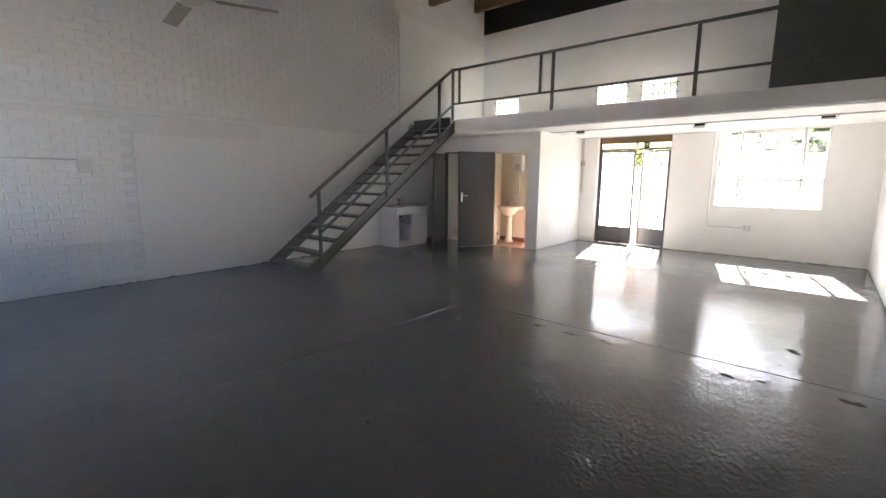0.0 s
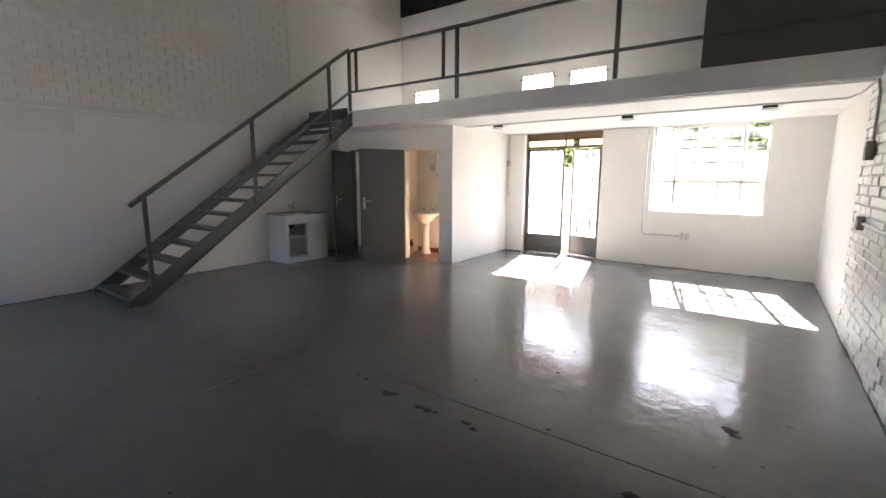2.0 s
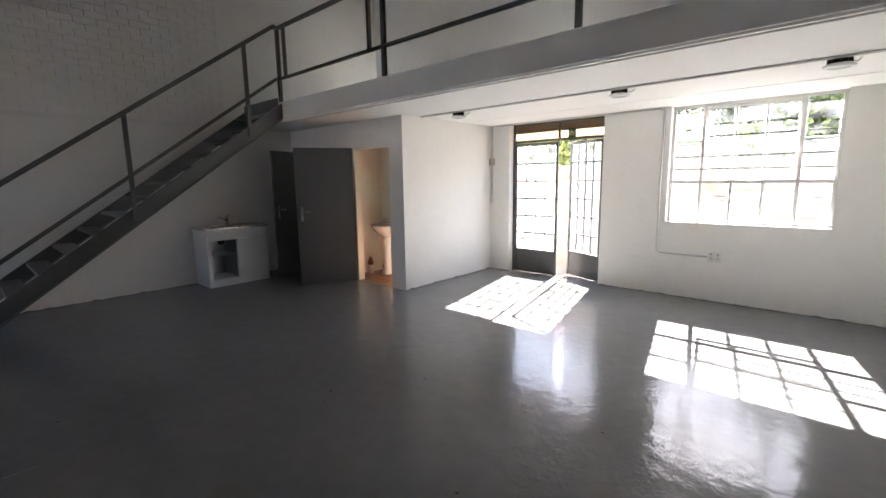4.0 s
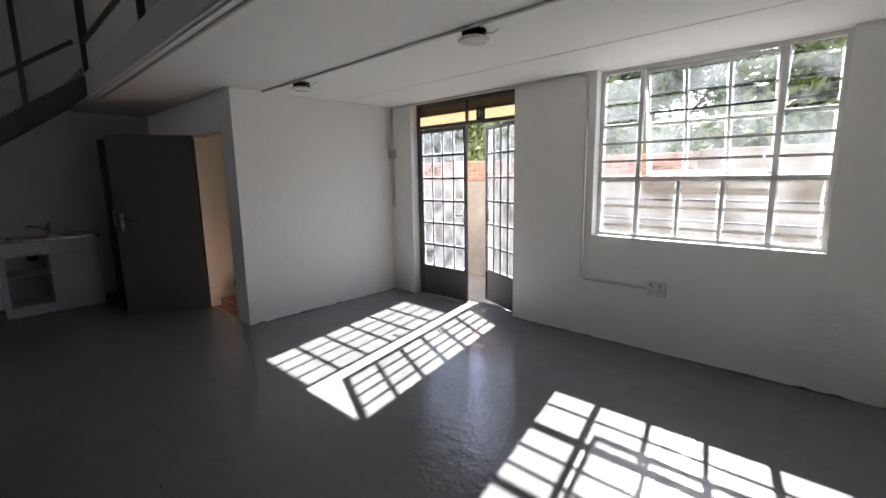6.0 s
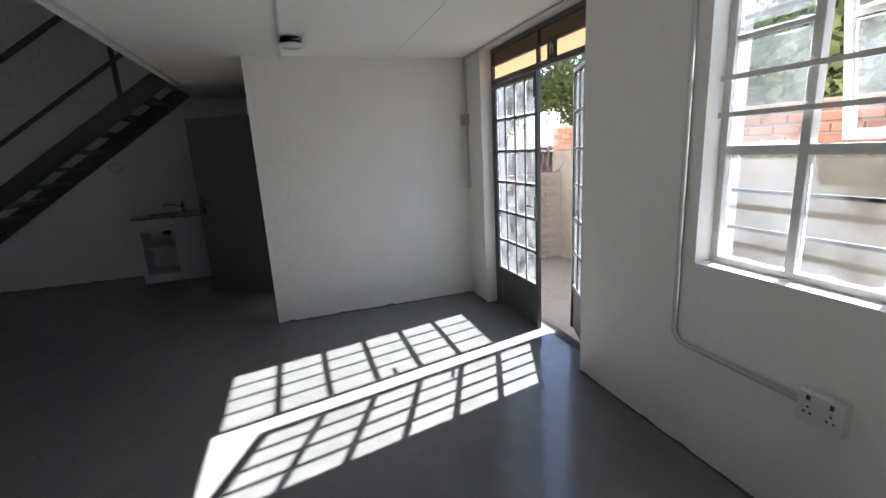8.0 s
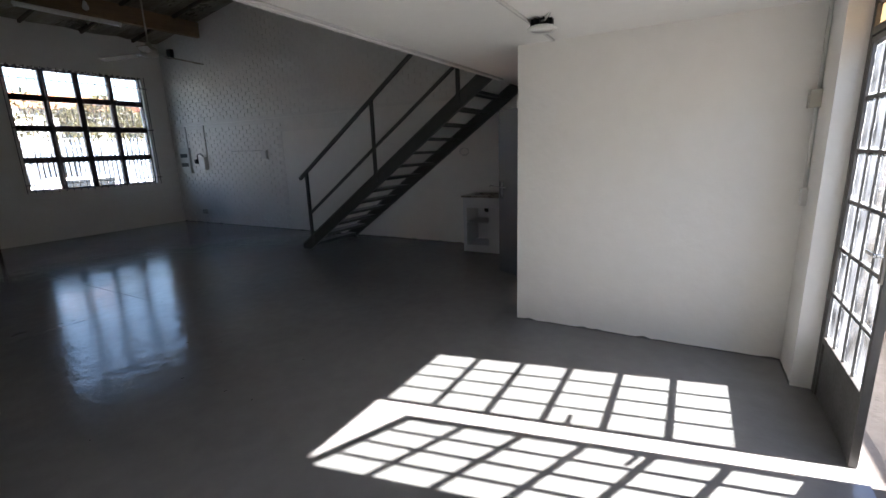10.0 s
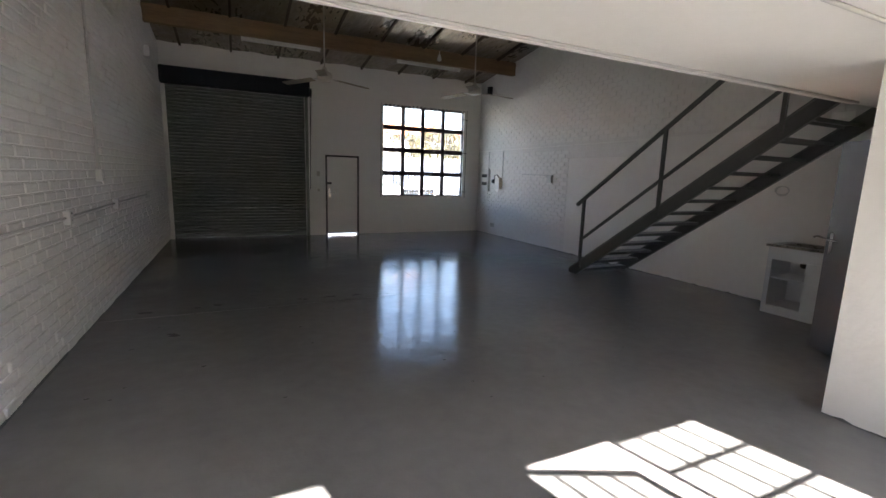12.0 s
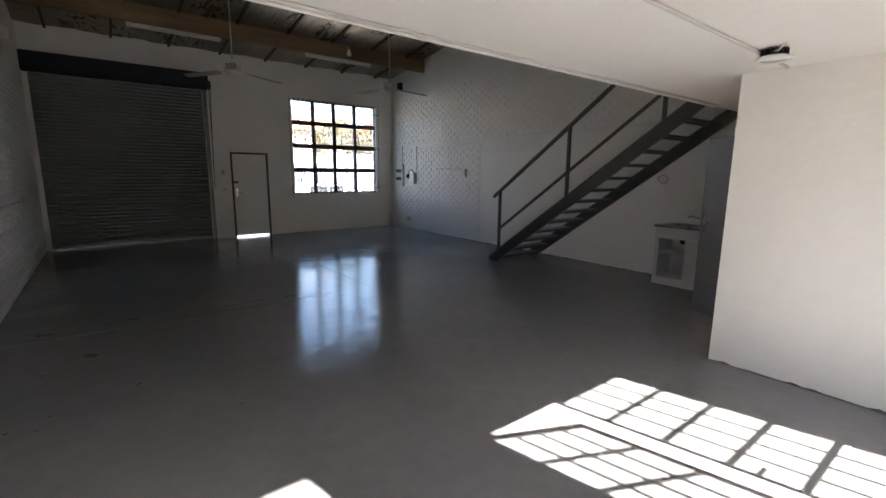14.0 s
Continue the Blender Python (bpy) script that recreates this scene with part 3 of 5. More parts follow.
# ---- rear window: white steel casement with an open top-hung sash ----
wy = YR + 0.11
x0, x1, z0, z1 = WIN
XA, XB, ZT = 5.99, 6.935, 1.475
window_1 = boxes("window_1", [((x0, wy - 0.02, z0), (x0 + 0.035, wy + 0.02, z1)), ((x1 - 0.035, wy - 0.02, z0), (x1, wy + 0.02, z1)), ((x0 + 0.035, wy - 0.02, z0), (x1 - 0.035, wy + 0.02, z0 + 0.03)),
                              ((x0 + 0.035, wy - 0.02, z1 - 0.035), (x1 - 0.035, wy + 0.02, z1)), ((x0 + 0.035, wy - 0.019, ZT - 0.02), (x1 - 0.035, wy + 0.019, ZT + 0.02)),
                              ((XA - 0.018, wy - 0.021, z0 + 0.03), (XA + 0.018, wy + 0.021, z1 - 0.035)), ((XB - 0.018, wy - 0.021, z0 + 0.03), (XB + 0.018, wy + 0.021, z1 - 0.035)),
                              ((6.30, wy - 0.015, z0 + 0.03), (6.325, wy + 0.015, ZT - 0.02)), ((6.61, wy - 0.015, z0 + 0.03), (6.635, wy + 0.015, ZT - 0.02)),
                              ((x0 + 0.035, wy - 0.012, 1.92), (XA - 0.018, wy + 0.012, 1.94)), ((XB + 0.018, wy - 0.012, 1.92), (x1 - 0.035, wy + 0.012, 1.94))], M_WHITEFR, bevel=0.003)
structure(window_1, "white steel window with dusty panes and open sash", "window")
cols = [x0 + 0.035, XA, 6.3125, 6.6225, XB, x1 - 0.035]
for a, b in zip(cols, cols[1:]):
    box("pane", (a + 0.005, wy - 0.002, z0 + 0.03), (b - 0.005, wy + 0.002, ZT - 0.02), M_DIRTY, window_1)
for a, b in ((cols[0], XA), (XB, cols[5])):
    box("pane", (a + 0.005, wy - 0.002, ZT + 0.02), (b - 0.005, wy + 0.002, 1.92), M_DIRTY, window_1)
    box("pane", (a + 0.005, wy - 0.002, 1.94), (b - 0.005, wy + 0.002, z1 - 0.035), M_DIRTY, window_1)
sash_m = Matrix.Translation((0, wy + 0.012, z1 - 0.04)) @ Matrix.Rotation(radians(11), 4, 'X')
sw, sh = (XA + 0.012, XB - 0.012), z1 - 0.04 - ZT - 0.012
tw = (sw[1] - sw[0] - 0.03) / 3
boxes("sash", [((sw[0], -0.014, -sh), (sw[0] + 0.028, 0.014, 0)), ((sw[1] - 0.028, -0.014, -sh), (sw[1], 0.014, 0)), ((sw[0] + 0.028, -0.014, -0.028), (sw[1] - 0.028, 0.014, 0)),
               ((sw[0] + 0.028, -0.014, -sh), (sw[1] - 0.028, 0.014, -sh + 0.03)), ((sw[0] + 0.028, -0.012, -sh / 2 - 0.012), (sw[1] - 0.028, 0.012, -sh / 2 + 0.012)),
               ((sw[0] + tw, -0.012, -sh + 0.03), (sw[0] + tw + 0.022, 0.012, -0.028)), ((sw[0] + 2 * tw, -0.012, -sh + 0.03), (sw[0] + 2 * tw + 0.022, 0.012, -0.028))], M_WHITEFR, window_1, 0.003, sash_m)
for i in range(3):
    for za, zb in ((-sh + 0.03, -sh / 2 - 0.012), (-sh / 2 + 0.012, -0.028)):
        a = sw[0] + (0.028 if i == 0 else i * tw + 0.022)
        b = sw[1] - 0.028 if i == 2 else sw[0] + (i + 1) * tw
        box("pane", (a, -0.002, za), (b, 0.002, zb), M_DIRTY, window_1, m=sash_m)
rim_rnd = random.Random(12)
bm = bmesh.new()
for a, b in zip(cols, cols[1:]):
    add_rim(bm, a + 0.016, b - 0.016, z0 + 0.03, ZT - 0.02, wy - 0.0035, rim_rnd)
for a, b in ((cols[0], XA - 0.018), (XB + 0.018, cols[5])):
    add_rim(bm, a, b, ZT + 0.02, 1.92, wy - 0.0035, rim_rnd)
    add_rim(bm, a, b, 1.94, z1 - 0.035, wy - 0.0035, rim_rnd)
for i in range(3):
    for za, zb in ((-sh + 0.03, -sh / 2 - 0.012), (-sh / 2 + 0.012, -0.028)):
        add_rim(bm, sw[0] + (0.028 if i == 0 else i * tw + 0.022), sw[1] - 0.028 if i == 2 else sw[0] + (i + 1) * tw, za, zb, -0.0035, rim_rnd, sash_m)
mesh_object("putty", bm, M_SMEAR, window_1)
bars = base("window_bars", 6.45, YR + 0.18, 1.0)
for i, z in enumerate((1.125, 1.295, 2.02, 2.165)):
    box("bar", (x0, YR + 0.175, z - 0.008), (x1, YR + 0.187, z + 0.008), M_DARKPL, bars)
tagged(bars, "dark flat burglar bars outside the rear window", "window bars")
stays = base("window_stays", 6.45, YR + 0.07, 1.6)
box("bar", (x0, YR + 0.068, 1.765), (x1, YR + 0.078, 1.785), M_WHITEFR, stays)
box("bar", (x0, YR + 0.068, 1.615), (6.86, YR + 0.078, 1.635), M_WHITEFR, stays)
box("bar", (6.88, YR + 0.068, 1.615), (x1, YR + 0.078, 1.635), M_WHITEFR, stays)
tagged(stays, "white flat security bars across the rear window", "window bars")

# loft windows, the toilet window and the added one lighting the second cubicle
for k, (a, b, c, d) in enumerate([*LOFT, WCWIN, WC2_FILL]):
    wf = boxes("window_%d" % (k + 2), [((a, wy - 0.015, c), (a + 0.022, wy + 0.015, d)), ((b - 0.022, wy - 0.015, c), (b, wy + 0.015, d)), ((a + 0.022, wy - 0.015, c), (b - 0.022, wy + 0.015, c + 0.022)),
                                       ((a + 0.022, wy - 0.015, d - 0.022), (b - 0.022, wy + 0.015, d))], M_WHITEFR, bevel=0.002)
    structure(wf, "small steel window with clear glass", "window")
    box("pane", (a + 0.022, wy - 0.002, c + 0.022), (b - 0.022, wy + 0.002, d - 0.022), M_CLEAR, wf)
    if k < 3:
        bars = base("loft_bars", (a + b) / 2, YR - 0.02, c)
        pieces("bar", [((a + (b - a) * i / 6 - 0.008, YR - 0.025, c - 0.02), (a + (b - a) * i / 6 + 0.008, YR - 0.015, d + 0.01)) for i in range(7)], M_DARKPL, bars)
        pieces("rail", [((a - 0.05, YR - 0.014, z - 0.006), (b + 0.05, YR - 0.004, z + 0.006)) for z in (c + 0.1, d - 0.07)], M_DARKPL, bars)
        tagged(bars, "black burglar bars over small loft window", "window bars", "loft window bars")

# ---- front wall: roller shutter, door, window ----
a, b, _, top_z = ROLL
shutter = base("roller_shutter", (a + b) / 2, YF - 0.12, 0)
bm = bmesh.new()
n = 46
prof = []
for i in range(n):
    zb = 0.06 + (top_z - 0.06) * i / n
    h = (top_z - 0.06) / n
    for k in range(6):
        prof.append((zb + h * k / 6, YF - 0.12 + 0.034 * math.sin(math.pi * k / 6) ** 0.5))
prof.append((top_z, YF - 0.12))
va = [bm.verts.new((a - 0.02, y, z)) for z, y in prof]
vb = [bm.verts.new((b + 0.02, y, z)) for z, y in prof]
for i in range(len(prof) - 1):
    bm.faces.new((va[i], vb[i], vb[i + 1], va[i + 1]))
mesh_object("curtain", bm, M_ROLLER, shutter)
box("bottom_rail", (a, YF - 0.14, 0.002), (b, YF - 0.095, 0.062), M_ROLLER, shutter, 0.004)
box("guide", (a - 0.07, YF + 0.002, 0.0), (a - 0.005, YF + 0.05, 3.40), M_ROLLER, shutter, 0.004)
box("guide", (b - 0.02, YF + 0.002, 0.0), (b + 0.04, YF + 0.04, 3.40), M_WALL, shutter, 0.004)
bm = bmesh.new()
add_box(bm, (a - 0.1, YF + 0.002, 3.40), (W - 0.02, YF + 0.24, 3.75), 0.03)
for i in range(9):
    xx = a + (b - a) * i / 8
    add_box(bm, (xx - 0.015, YF + 0.235, 3.41), (xx + 0.015, YF + 0.247, 3.74), 0.004)
mesh_object("drum_cover", bm, M_BOXCOVER, shutter)
lathe("chain_wheel", [(0.02, -0.02), (0.1, -0.015), (0.1, 0.015), (0.02, 0.02)], (a - 0.13, YF + 0.13, 3.50), M_DARKPL, shutter, m=Matrix.Rotation(radians(90), 3, 'Y'))
tube("chain", [(a - 0.13, YF + 0.04, 3.5), (a - 0.12, YF + 0.05, 2.4), (a - 0.10, YF + 0.04, 1.18)], 0.007, M_DARKPL, shutter)
tube("chain", [(a - 0.13, YF + 0.22, 3.5), (a - 0.115, YF + 0.1, 2.4), (a - 0.10, YF + 0.05, 1.18)], 0.007, M_DARKPL, shutter)
tagged(shutter, "closed dark green ribbed steel roller shutter with cover", "roller shutter")

a, b, _, dz = FDOOR
fd_frame = boxes("door_2_frame", [((a, YF - 0.12, 0), (a + 0.045, YF + 0.012, dz)), ((b - 0.045, YF - 0.12, 0), (b, YF + 0.012, dz)), ((a + 0.045, YF - 0.12, dz - 0.045), (b - 0.045, YF + 0.012, dz))], M_BLACKFR, bevel=0.003)
structure(fd_frame, "dark steel frame round the white front door", "door frame")
fdoor = base("front_door", (a + b) / 2, YF - 0.03, 0)
box("leaf", (a + 0.05, YF - 0.05, 0.035), (b - 0.05, YF - 0.01, dz - 0.0455), M_WALL, fdoor, 0.003)
box("lock_plate", (b - 0.125, YF - 0.01, 0.98), (b - 0.085, YF - 0.004, 1.2), M_CHROME, fdoor, 0.002)
box("handle", (b - 0.24, YF + 0.03, 1.08), (b - 0.09, YF + 0.045, 1.1), M_CHROME, fdoor, 0.004)
box("bolt", (b - 0.15, YF - 0.01, 1.31), (b - 0.03, YF + 0.02, 1.36), M_DARKPL, fdoor, 0.004)
tagged(fdoor, "closed white flush front door with chrome handle", "door")

a, b, c, d = FWIN
fx = [a, 1.17, 1.79, 2.37, b]
fz = [c, 1.645, 2.27, 2.86, d]
fy = YF - 0.10
window_f = boxes("window_7", [((x - (0.05 if 0 < i < 4 else 0.035), fy - 0.035, c), (x + (0.05 if 0 < i < 4 else 0.035), fy + 0.035, d)) for i, x in enumerate(fx)]
                 + [((a + 0.03, fy - 0.034, z - (0.06 if 0 < i < 4 else 0.035)), (b - 0.03, fy + 0.034, z + (0.06 if 0 < i < 4 else 0.035))) for i, z in enumerate(fz)], M_BLACKFR)
structure(window_f, "dark brown steel front window of sixteen panes", "window")
for i in range(4):
    for j in range(4):
        box("pane", (fx[i] + 0.034, fy - 0.003, fz[j] + 0.044), (fx[i + 1] - 0.034, fy + 0.003, fz[j + 1] - 0.044), M_CLEAR, window_f)
guard = base("burglar_guard", 1.75, YF + 0.03, c)
pieces("upright", [((a - 0.06 + (b - a + 0.12) * i / 20 - 0.005, YF + 0.025, c - 0.03), (a - 0.06 + (b - a + 0.12) * i / 20 + 0.005, YF + 0.035, d + 0.03)) for i in range(21)], M_BLACKFR, guard)
pieces("rail", [((a - 0.1, YF + 0.014, z - 0.009), (b + 0.06, YF + 0.024, z + 0.009)) for z in (c + 0.13, 2.27, d - 0.22)], M_BLACKFR, guard)
pieces("scroll", [((a + 0.0 + (b - a) * i / 22, YF + 0.0, d - 0.012), (a + 0.06 + (b - a) * i / 22, YF + 0.02, d + 0.012)) for i in range(22)], M_BLACKFR, guard)
tagged(guard, "thin dark burglar guard inside the front window", "window bars")

# ---- steel stair and mezzanine railing ----
XO, XI = 1.33, 0.20
FOOT, SLOPE = 3.50, 0.716
stair = base("steel_stair", 0.8, FOOT, 0)


def stringer(x, w):
    bm = bmesh.new()
    y_top = SLAB_Y
    depth = 0.205
    pts = [(FOOT + 0.09, 0.0), (FOOT + 0.09, 0.09 * SLOPE), (y_top, SLOPE * (y_top - FOOT)), (y_top, SLOPE * (y_top - FOOT) - depth), (FOOT + depth / SLOPE, 0.0)]
    f = bm.faces.new([bm.verts.new((x, y, z)) for y, z in pts])
    ex = bmesh.ops.extrude_face_region(bm, geom=[f])
    for v in ex["geom"]:
        if isinstance(v, bmesh.types.BMVert):
            v.co.x += w
    # channel flanges
    for off in (0.0, -depth):
        p, q = Vector((x, FOOT + (0.09 if off == 0 else depth / SLOPE), 0.09 * SLOPE if off == 0 else 0)), Vector((x, y_top, SLOPE * (y_top - FOOT) + off))
        d = (q - p)
        m = Matrix.Translation(p) @ Matrix.Rotation(math.atan2(d.z, d.y), 4, 'X')
        add_box(bm, (-0.02 if w < 0 else -0.004, 0.02, -0.004), (0.004 if w < 0 else 0.045, d.length - 0.02, 0.006), 0, m)
    return mesh_object("stringer", bm, M_STEEL, stair)


stringer(XO, 0.012)
stringer(XI, 0.012)
N = 14
going = (SLAB_Y - FOOT - 0.06) / N
tread = None
for i in range(1, N):
    y = FOOT + 0.12 + going * (i - 1)
    z = SLOPE * (y - FOOT) + 0.004
    if tread is None:
        bm = bmesh.new()
        add_box(bm, (XI + 0.012, 0, -0.006), (XO, 0.19, 0.0), 0.0)
        add_box(bm, (XI + 0.012, 0, -0.04), (XO, 0.006, -0.006), 0.0)
        add_box(bm, (XI + 0.012, 0.184, -0.04), (XO, 0.19, -0.006), 0.0)
        tread = mesh_object("tread", bm, M_STEEL)
        ob = tread
    else:
        ob = new("tread", tread.data)
    ob.parent = stair
    ob.matrix_parent_inverse = stair.matrix_basis.inverted()
    ob.matrix_basis = pose(0, y, z)
box("landing_plate", (XI, SLAB_Y - 0.20, SLAB_T - 0.165), (XO, SLAB_Y - 0.002, SLAB_T - 0.155), M_STEEL, stair)
box("head_plate", (XI, SLAB_Y - 0.016, SLAB_Z + 0.01), (XO - 0.09, SLAB_Y - 0.003, SLAB_T + 0.06), M_STEEL, stair)
tagged(stair, "grey painted open-riser steel stair against white wall", "stair")

rail = base("stair_handrail", 1.37, FOOT, 0)
XR = XO + 0.03


def rz(y, up):
    return 1.295 + SLOPE * (y - 3.855) + up


def bar(name, p, q, w, parent, mat=M_STEEL):
    p, q = Vector(p), Vector(q)
    d = q - p
    m = Matrix.Translation(p) @ d.to_track_quat('Z', 'Y').to_matrix().to_4x4()
    return box(name, (-w / 2, -w / 2, 0), (w / 2, w / 2, d.length), mat, parent, 0.003, m)


bar("top_rail", (XR, 3.70, rz(3.70, 0)), (XR, 7.10, rz(7.10, 0)), 0.042, rail)
bar("mid_rail", (XR, 3.855, rz(3.855, -0.68)), (XR, 7.10, rz(7.10, -0.68)), 0.032, rail)
for y in (3.855, 5.276, 6.674):
    bar("post", (XR, y, SLOPE * (y - FOOT) - 0.12), (XR, y, rz(y, 0)), 0.038, rail)
tagged(rail, "grey square-tube handrail beside the steel stair", "handrail")

mez = base("mezzanine_railing", 3.5, SLAB_Y + 0.03, SLAB_T)
YM = SLAB_Y + 0.0
for x in (1.27, 3.50, 5.71):
    bar("post", (x, YM + 0.03, SLAB_T), (x, YM + 0.03, 3.63), 0.04, mez)
for x in (1.44, 3.26):
    bar("sub_post", (x, YM + 0.03, 2.96), (x, YM + 0.03, 3.62), 0.034, mez)
bar("top_rail", (1.27, YM + 0.03, 3.63), (6.58, YM + 0.03, 3.63), 0.042, mez)
bar("mid_rail", (1.27, YM + 0.03, 2.965), (6.58, YM + 0.03, 2.965), 0.034, mez)
bar("return_rail", (XR, 7.10, rz(7.10, 0)), (1.27, YM + 0.03, 3.63), 0.042, mez)
tagged(mez, "grey steel railing along the mezzanine edge", "railing")
panel = base("mezzanine_screen", 7.27, SLAB_Y + 0.05, SLAB_T)
box("board", (6.57, SLAB_Y + 0.05, SLAB_T), (W - 0.016, SLAB_Y + 0.068, roof_z(SLAB_Y) - 0.05), M_PANEL, panel, 0.002)
box("batten", (6.57, SLAB_Y + 0.034, SLAB_T + 0.3), (W - 0.016, SLAB_Y + 0.05, SLAB_T + 0.33), M_PANEL, panel, 0.002)
tagged(panel, "tall dark green board screen on the mezzanine", "screen")

# ---- toilet doors ----


def flush_door(x, y, ang, L, label, H=2.02):
    root = new("toilet_door")
    root.matrix_basis = pose(x, y, 0, 0, 0, ang)
    for n, lo, hi, mt, bv in (("leaf", (0, -0.02, 0.012), (L, 0.02, H), M_DOOR, 0.003), ("lock_plate", (L - 0.085, -0.026, 0.96), (L - 0.045, -0.02, 1.17), M_CHROME, 0.002),
                              ("handle", (L - 0.19, -0.066, 1.09), (L - 0.055, -0.052, 1.106), M_CHROME, 0.004), ("spindle", (L - 0.073, -0.06, 1.09), (L - 0.057, -0.026, 1.106), M_CHROME, 0),
                              ("lock_plate", (L - 0.085, 0.02, 0.96), (L - 0.045, 0.026, 1.17), M_CHROME, 0.002), ("handle", (L - 0.19, 0.052, 1.09), (L - 0.055, 0.066, 1.106), M_CHROME, 0.004),
                              ("spindle", (L - 0.073, 0.026, 1.09), (L - 0.057, 0.06, 1.106), M_CHROME, 0)):
        ob = box(n, lo, hi, mt, None, bv)
        ob.parent = root
    return tagged(root, label, "door", "toilet doors")


flush_door(1.80, 7.985, math.degrees(math.atan2(7.26 - 7.985, 1.40 - 1.80)), 0.83, "open dark grey flush toilet door with chrome handle")
flush_door(0.385, 7.985, math.degrees(math.atan2(7.33 - 7.985, 0.62 - 0.385)), 0.71, "open glossy dark grey second toilet door")
for nm, (a, b, _, d) in (("door_3_frame", WC1), ("door_4_frame", WC2)):
    f = boxes(nm, [((a, BY - 0.014, 0), (a + 0.03, BY + 0.10, d)), ((b - 0.03, BY - 0.004, 0), (b, BY + 0.10, d)), ((a + 0.03, BY - 0.006, d - 0.03), (b - 0.03, BY + 0.10, d))], M_CREAM if nm[5] == "3" else M_DOOR, bevel=0.003)
    structure(f, "painted steel toilet door frame", "door frame")

# toilet interior
tf = box("floor_toilet", (0.01, BY + 0.02, 0.0005), (BX - 0.115, YR - 0.007, 0.003), M_MORTAR)
structure(tf, "toilet floor of terracotta tiles", "floor")
sk = boxes("baseboard", [((1.47, 8.788, 0.003), (2.22, 8.799, 0.10)), ((1.47, YR - 0.016, 0.003), (BX - 0.118, YR - 0.007, 0.10)), ((BX - 0.128, BY + 0.12, 0.003), (BX - 0.117, YR - 0.017, 0.10))], M_TERRA, bevel=0.002)
structure(sk, "terracotta tile skirting", "baseboard")


def basin(x, y):
    """A wash basin on a pedestal, with its back to the rear wall."""
    root = base("wash_basin", x, y, 0)
    bm = bmesh.new()
    prof = [(0.05, -0.20), (0.13, -0.16), (0.20, -0.08), (0.245, -0.01), (0.25, 0.0), (0.235, 0.005), (0.20, -0.03), (0.12, -0.09), (0.03, -0.10)]
    add_lathe(bm, prof, (x, y - 0.22, 0.82), 28, Matrix.Diagonal((1.1, 0.85, 1)))
    add_box(bm, (x - 0.26, y - 0.14, 0.76), (x + 0.26, y - 0.004, 0.84), 0.02)
    mesh_object("bowl", bm, M_CERAMIC, root, smooth=True)
    lathe("pedestal", [(0.11, 0.003), (0.105, 0.03), (0.075, 0.12), (0.07, 0.5), (0.09, 0.66)], (x, y - 0.19, 0), M_CERAMIC, root)
    for sx in (-0.12, 0.12):
        lathe("tap", [(0.018, 0.84), (0.016, 0.90), (0.028, 0.905), (0.028, 0.925), (0.01, 0.93)], (x + sx, y - 0.07, 0), M_CHROME, root, 12)
        tube("spout", [(x + sx, y - 0.07, 0.885), (x + sx, y - 0.12, 0.895), (x + sx, y - 0.16, 0.87)], 0.010, M_CHROME, root)
    tube("waste_pipe", [(x - 0.09, y - 0.1, 0.62), (x - 0.11, y - 0.1, 0.5), (x - 0.09, y - 0.03, 0.47), (x - 0.09, y - 0.006, 0.47)], 0.03, M_DARKPL, root)
    return tagged(root, "white ceramic pedestal basin with two chrome taps", "basin", "toilet basins")


basin(1.82, 8.798)
basin(0.85, YR - 0.001)
ht = base("water_heater", 1.97, 8.78, 1.6)
box("casing", (1.86, 8.66, 1.62), (2.08, 8.798, 1.98), M_PLASTIC, ht, 0.02)
box("label_plate", (1.91, 8.656, 1.66), (2.03, 8.659, 1.78), M_OLDPL, ht)
tube("pipe", [(1.98, 8.77, 1.62), (1.98, 8.77, 0.85)], 0.009, M_CHROME, ht)
tagged(ht, "small white wall water heater above the basin", "water heater")
tb = base("brush_holder", 1.60, 8.42, 0.003)
lathe("holder", [(0.05, 0.003), (0.055, 0.16), (0.045, 0.16), (0.04, 0.01)], (1.60, 8.42, 0), M_PLASTIC, tb, 14)
lathe("brush", [(0.035, 0.16), (0.05, 0.2), (0.03, 0.25), (0.01, 0.3)], (1.60, 8.42, 0), M_BROWN, tb, 12)
tagged(tb, "white toilet brush holder on terracotta floor", "brush holder")
pan = base("toilet_pan", 0.95, 9.0, 0.003)
bm = bmesh.new()
add_lathe(bm, [(0.11, 0.003), (0.10, 0.12), (0.17, 0.33), (0.19, 0.39), (0.15, 0.40), (0.08, 0.25)], (1.0, 8.7, 0), 24, Matrix.Diagonal((0.95, 1.2, 1)))
mesh_object("bowl", bm, M_CERAMIC, pan, smooth=True)
bm = bmesh.new()
add_box(bm, (0.80, 8.92, 0.003), (1.20, 9.12, 0.78), 0.03)
mesh_object("cistern", bm, M_CERAMIC, pan)
tagged(pan, "white ceramic toilet in the second cubicle", "toilet")

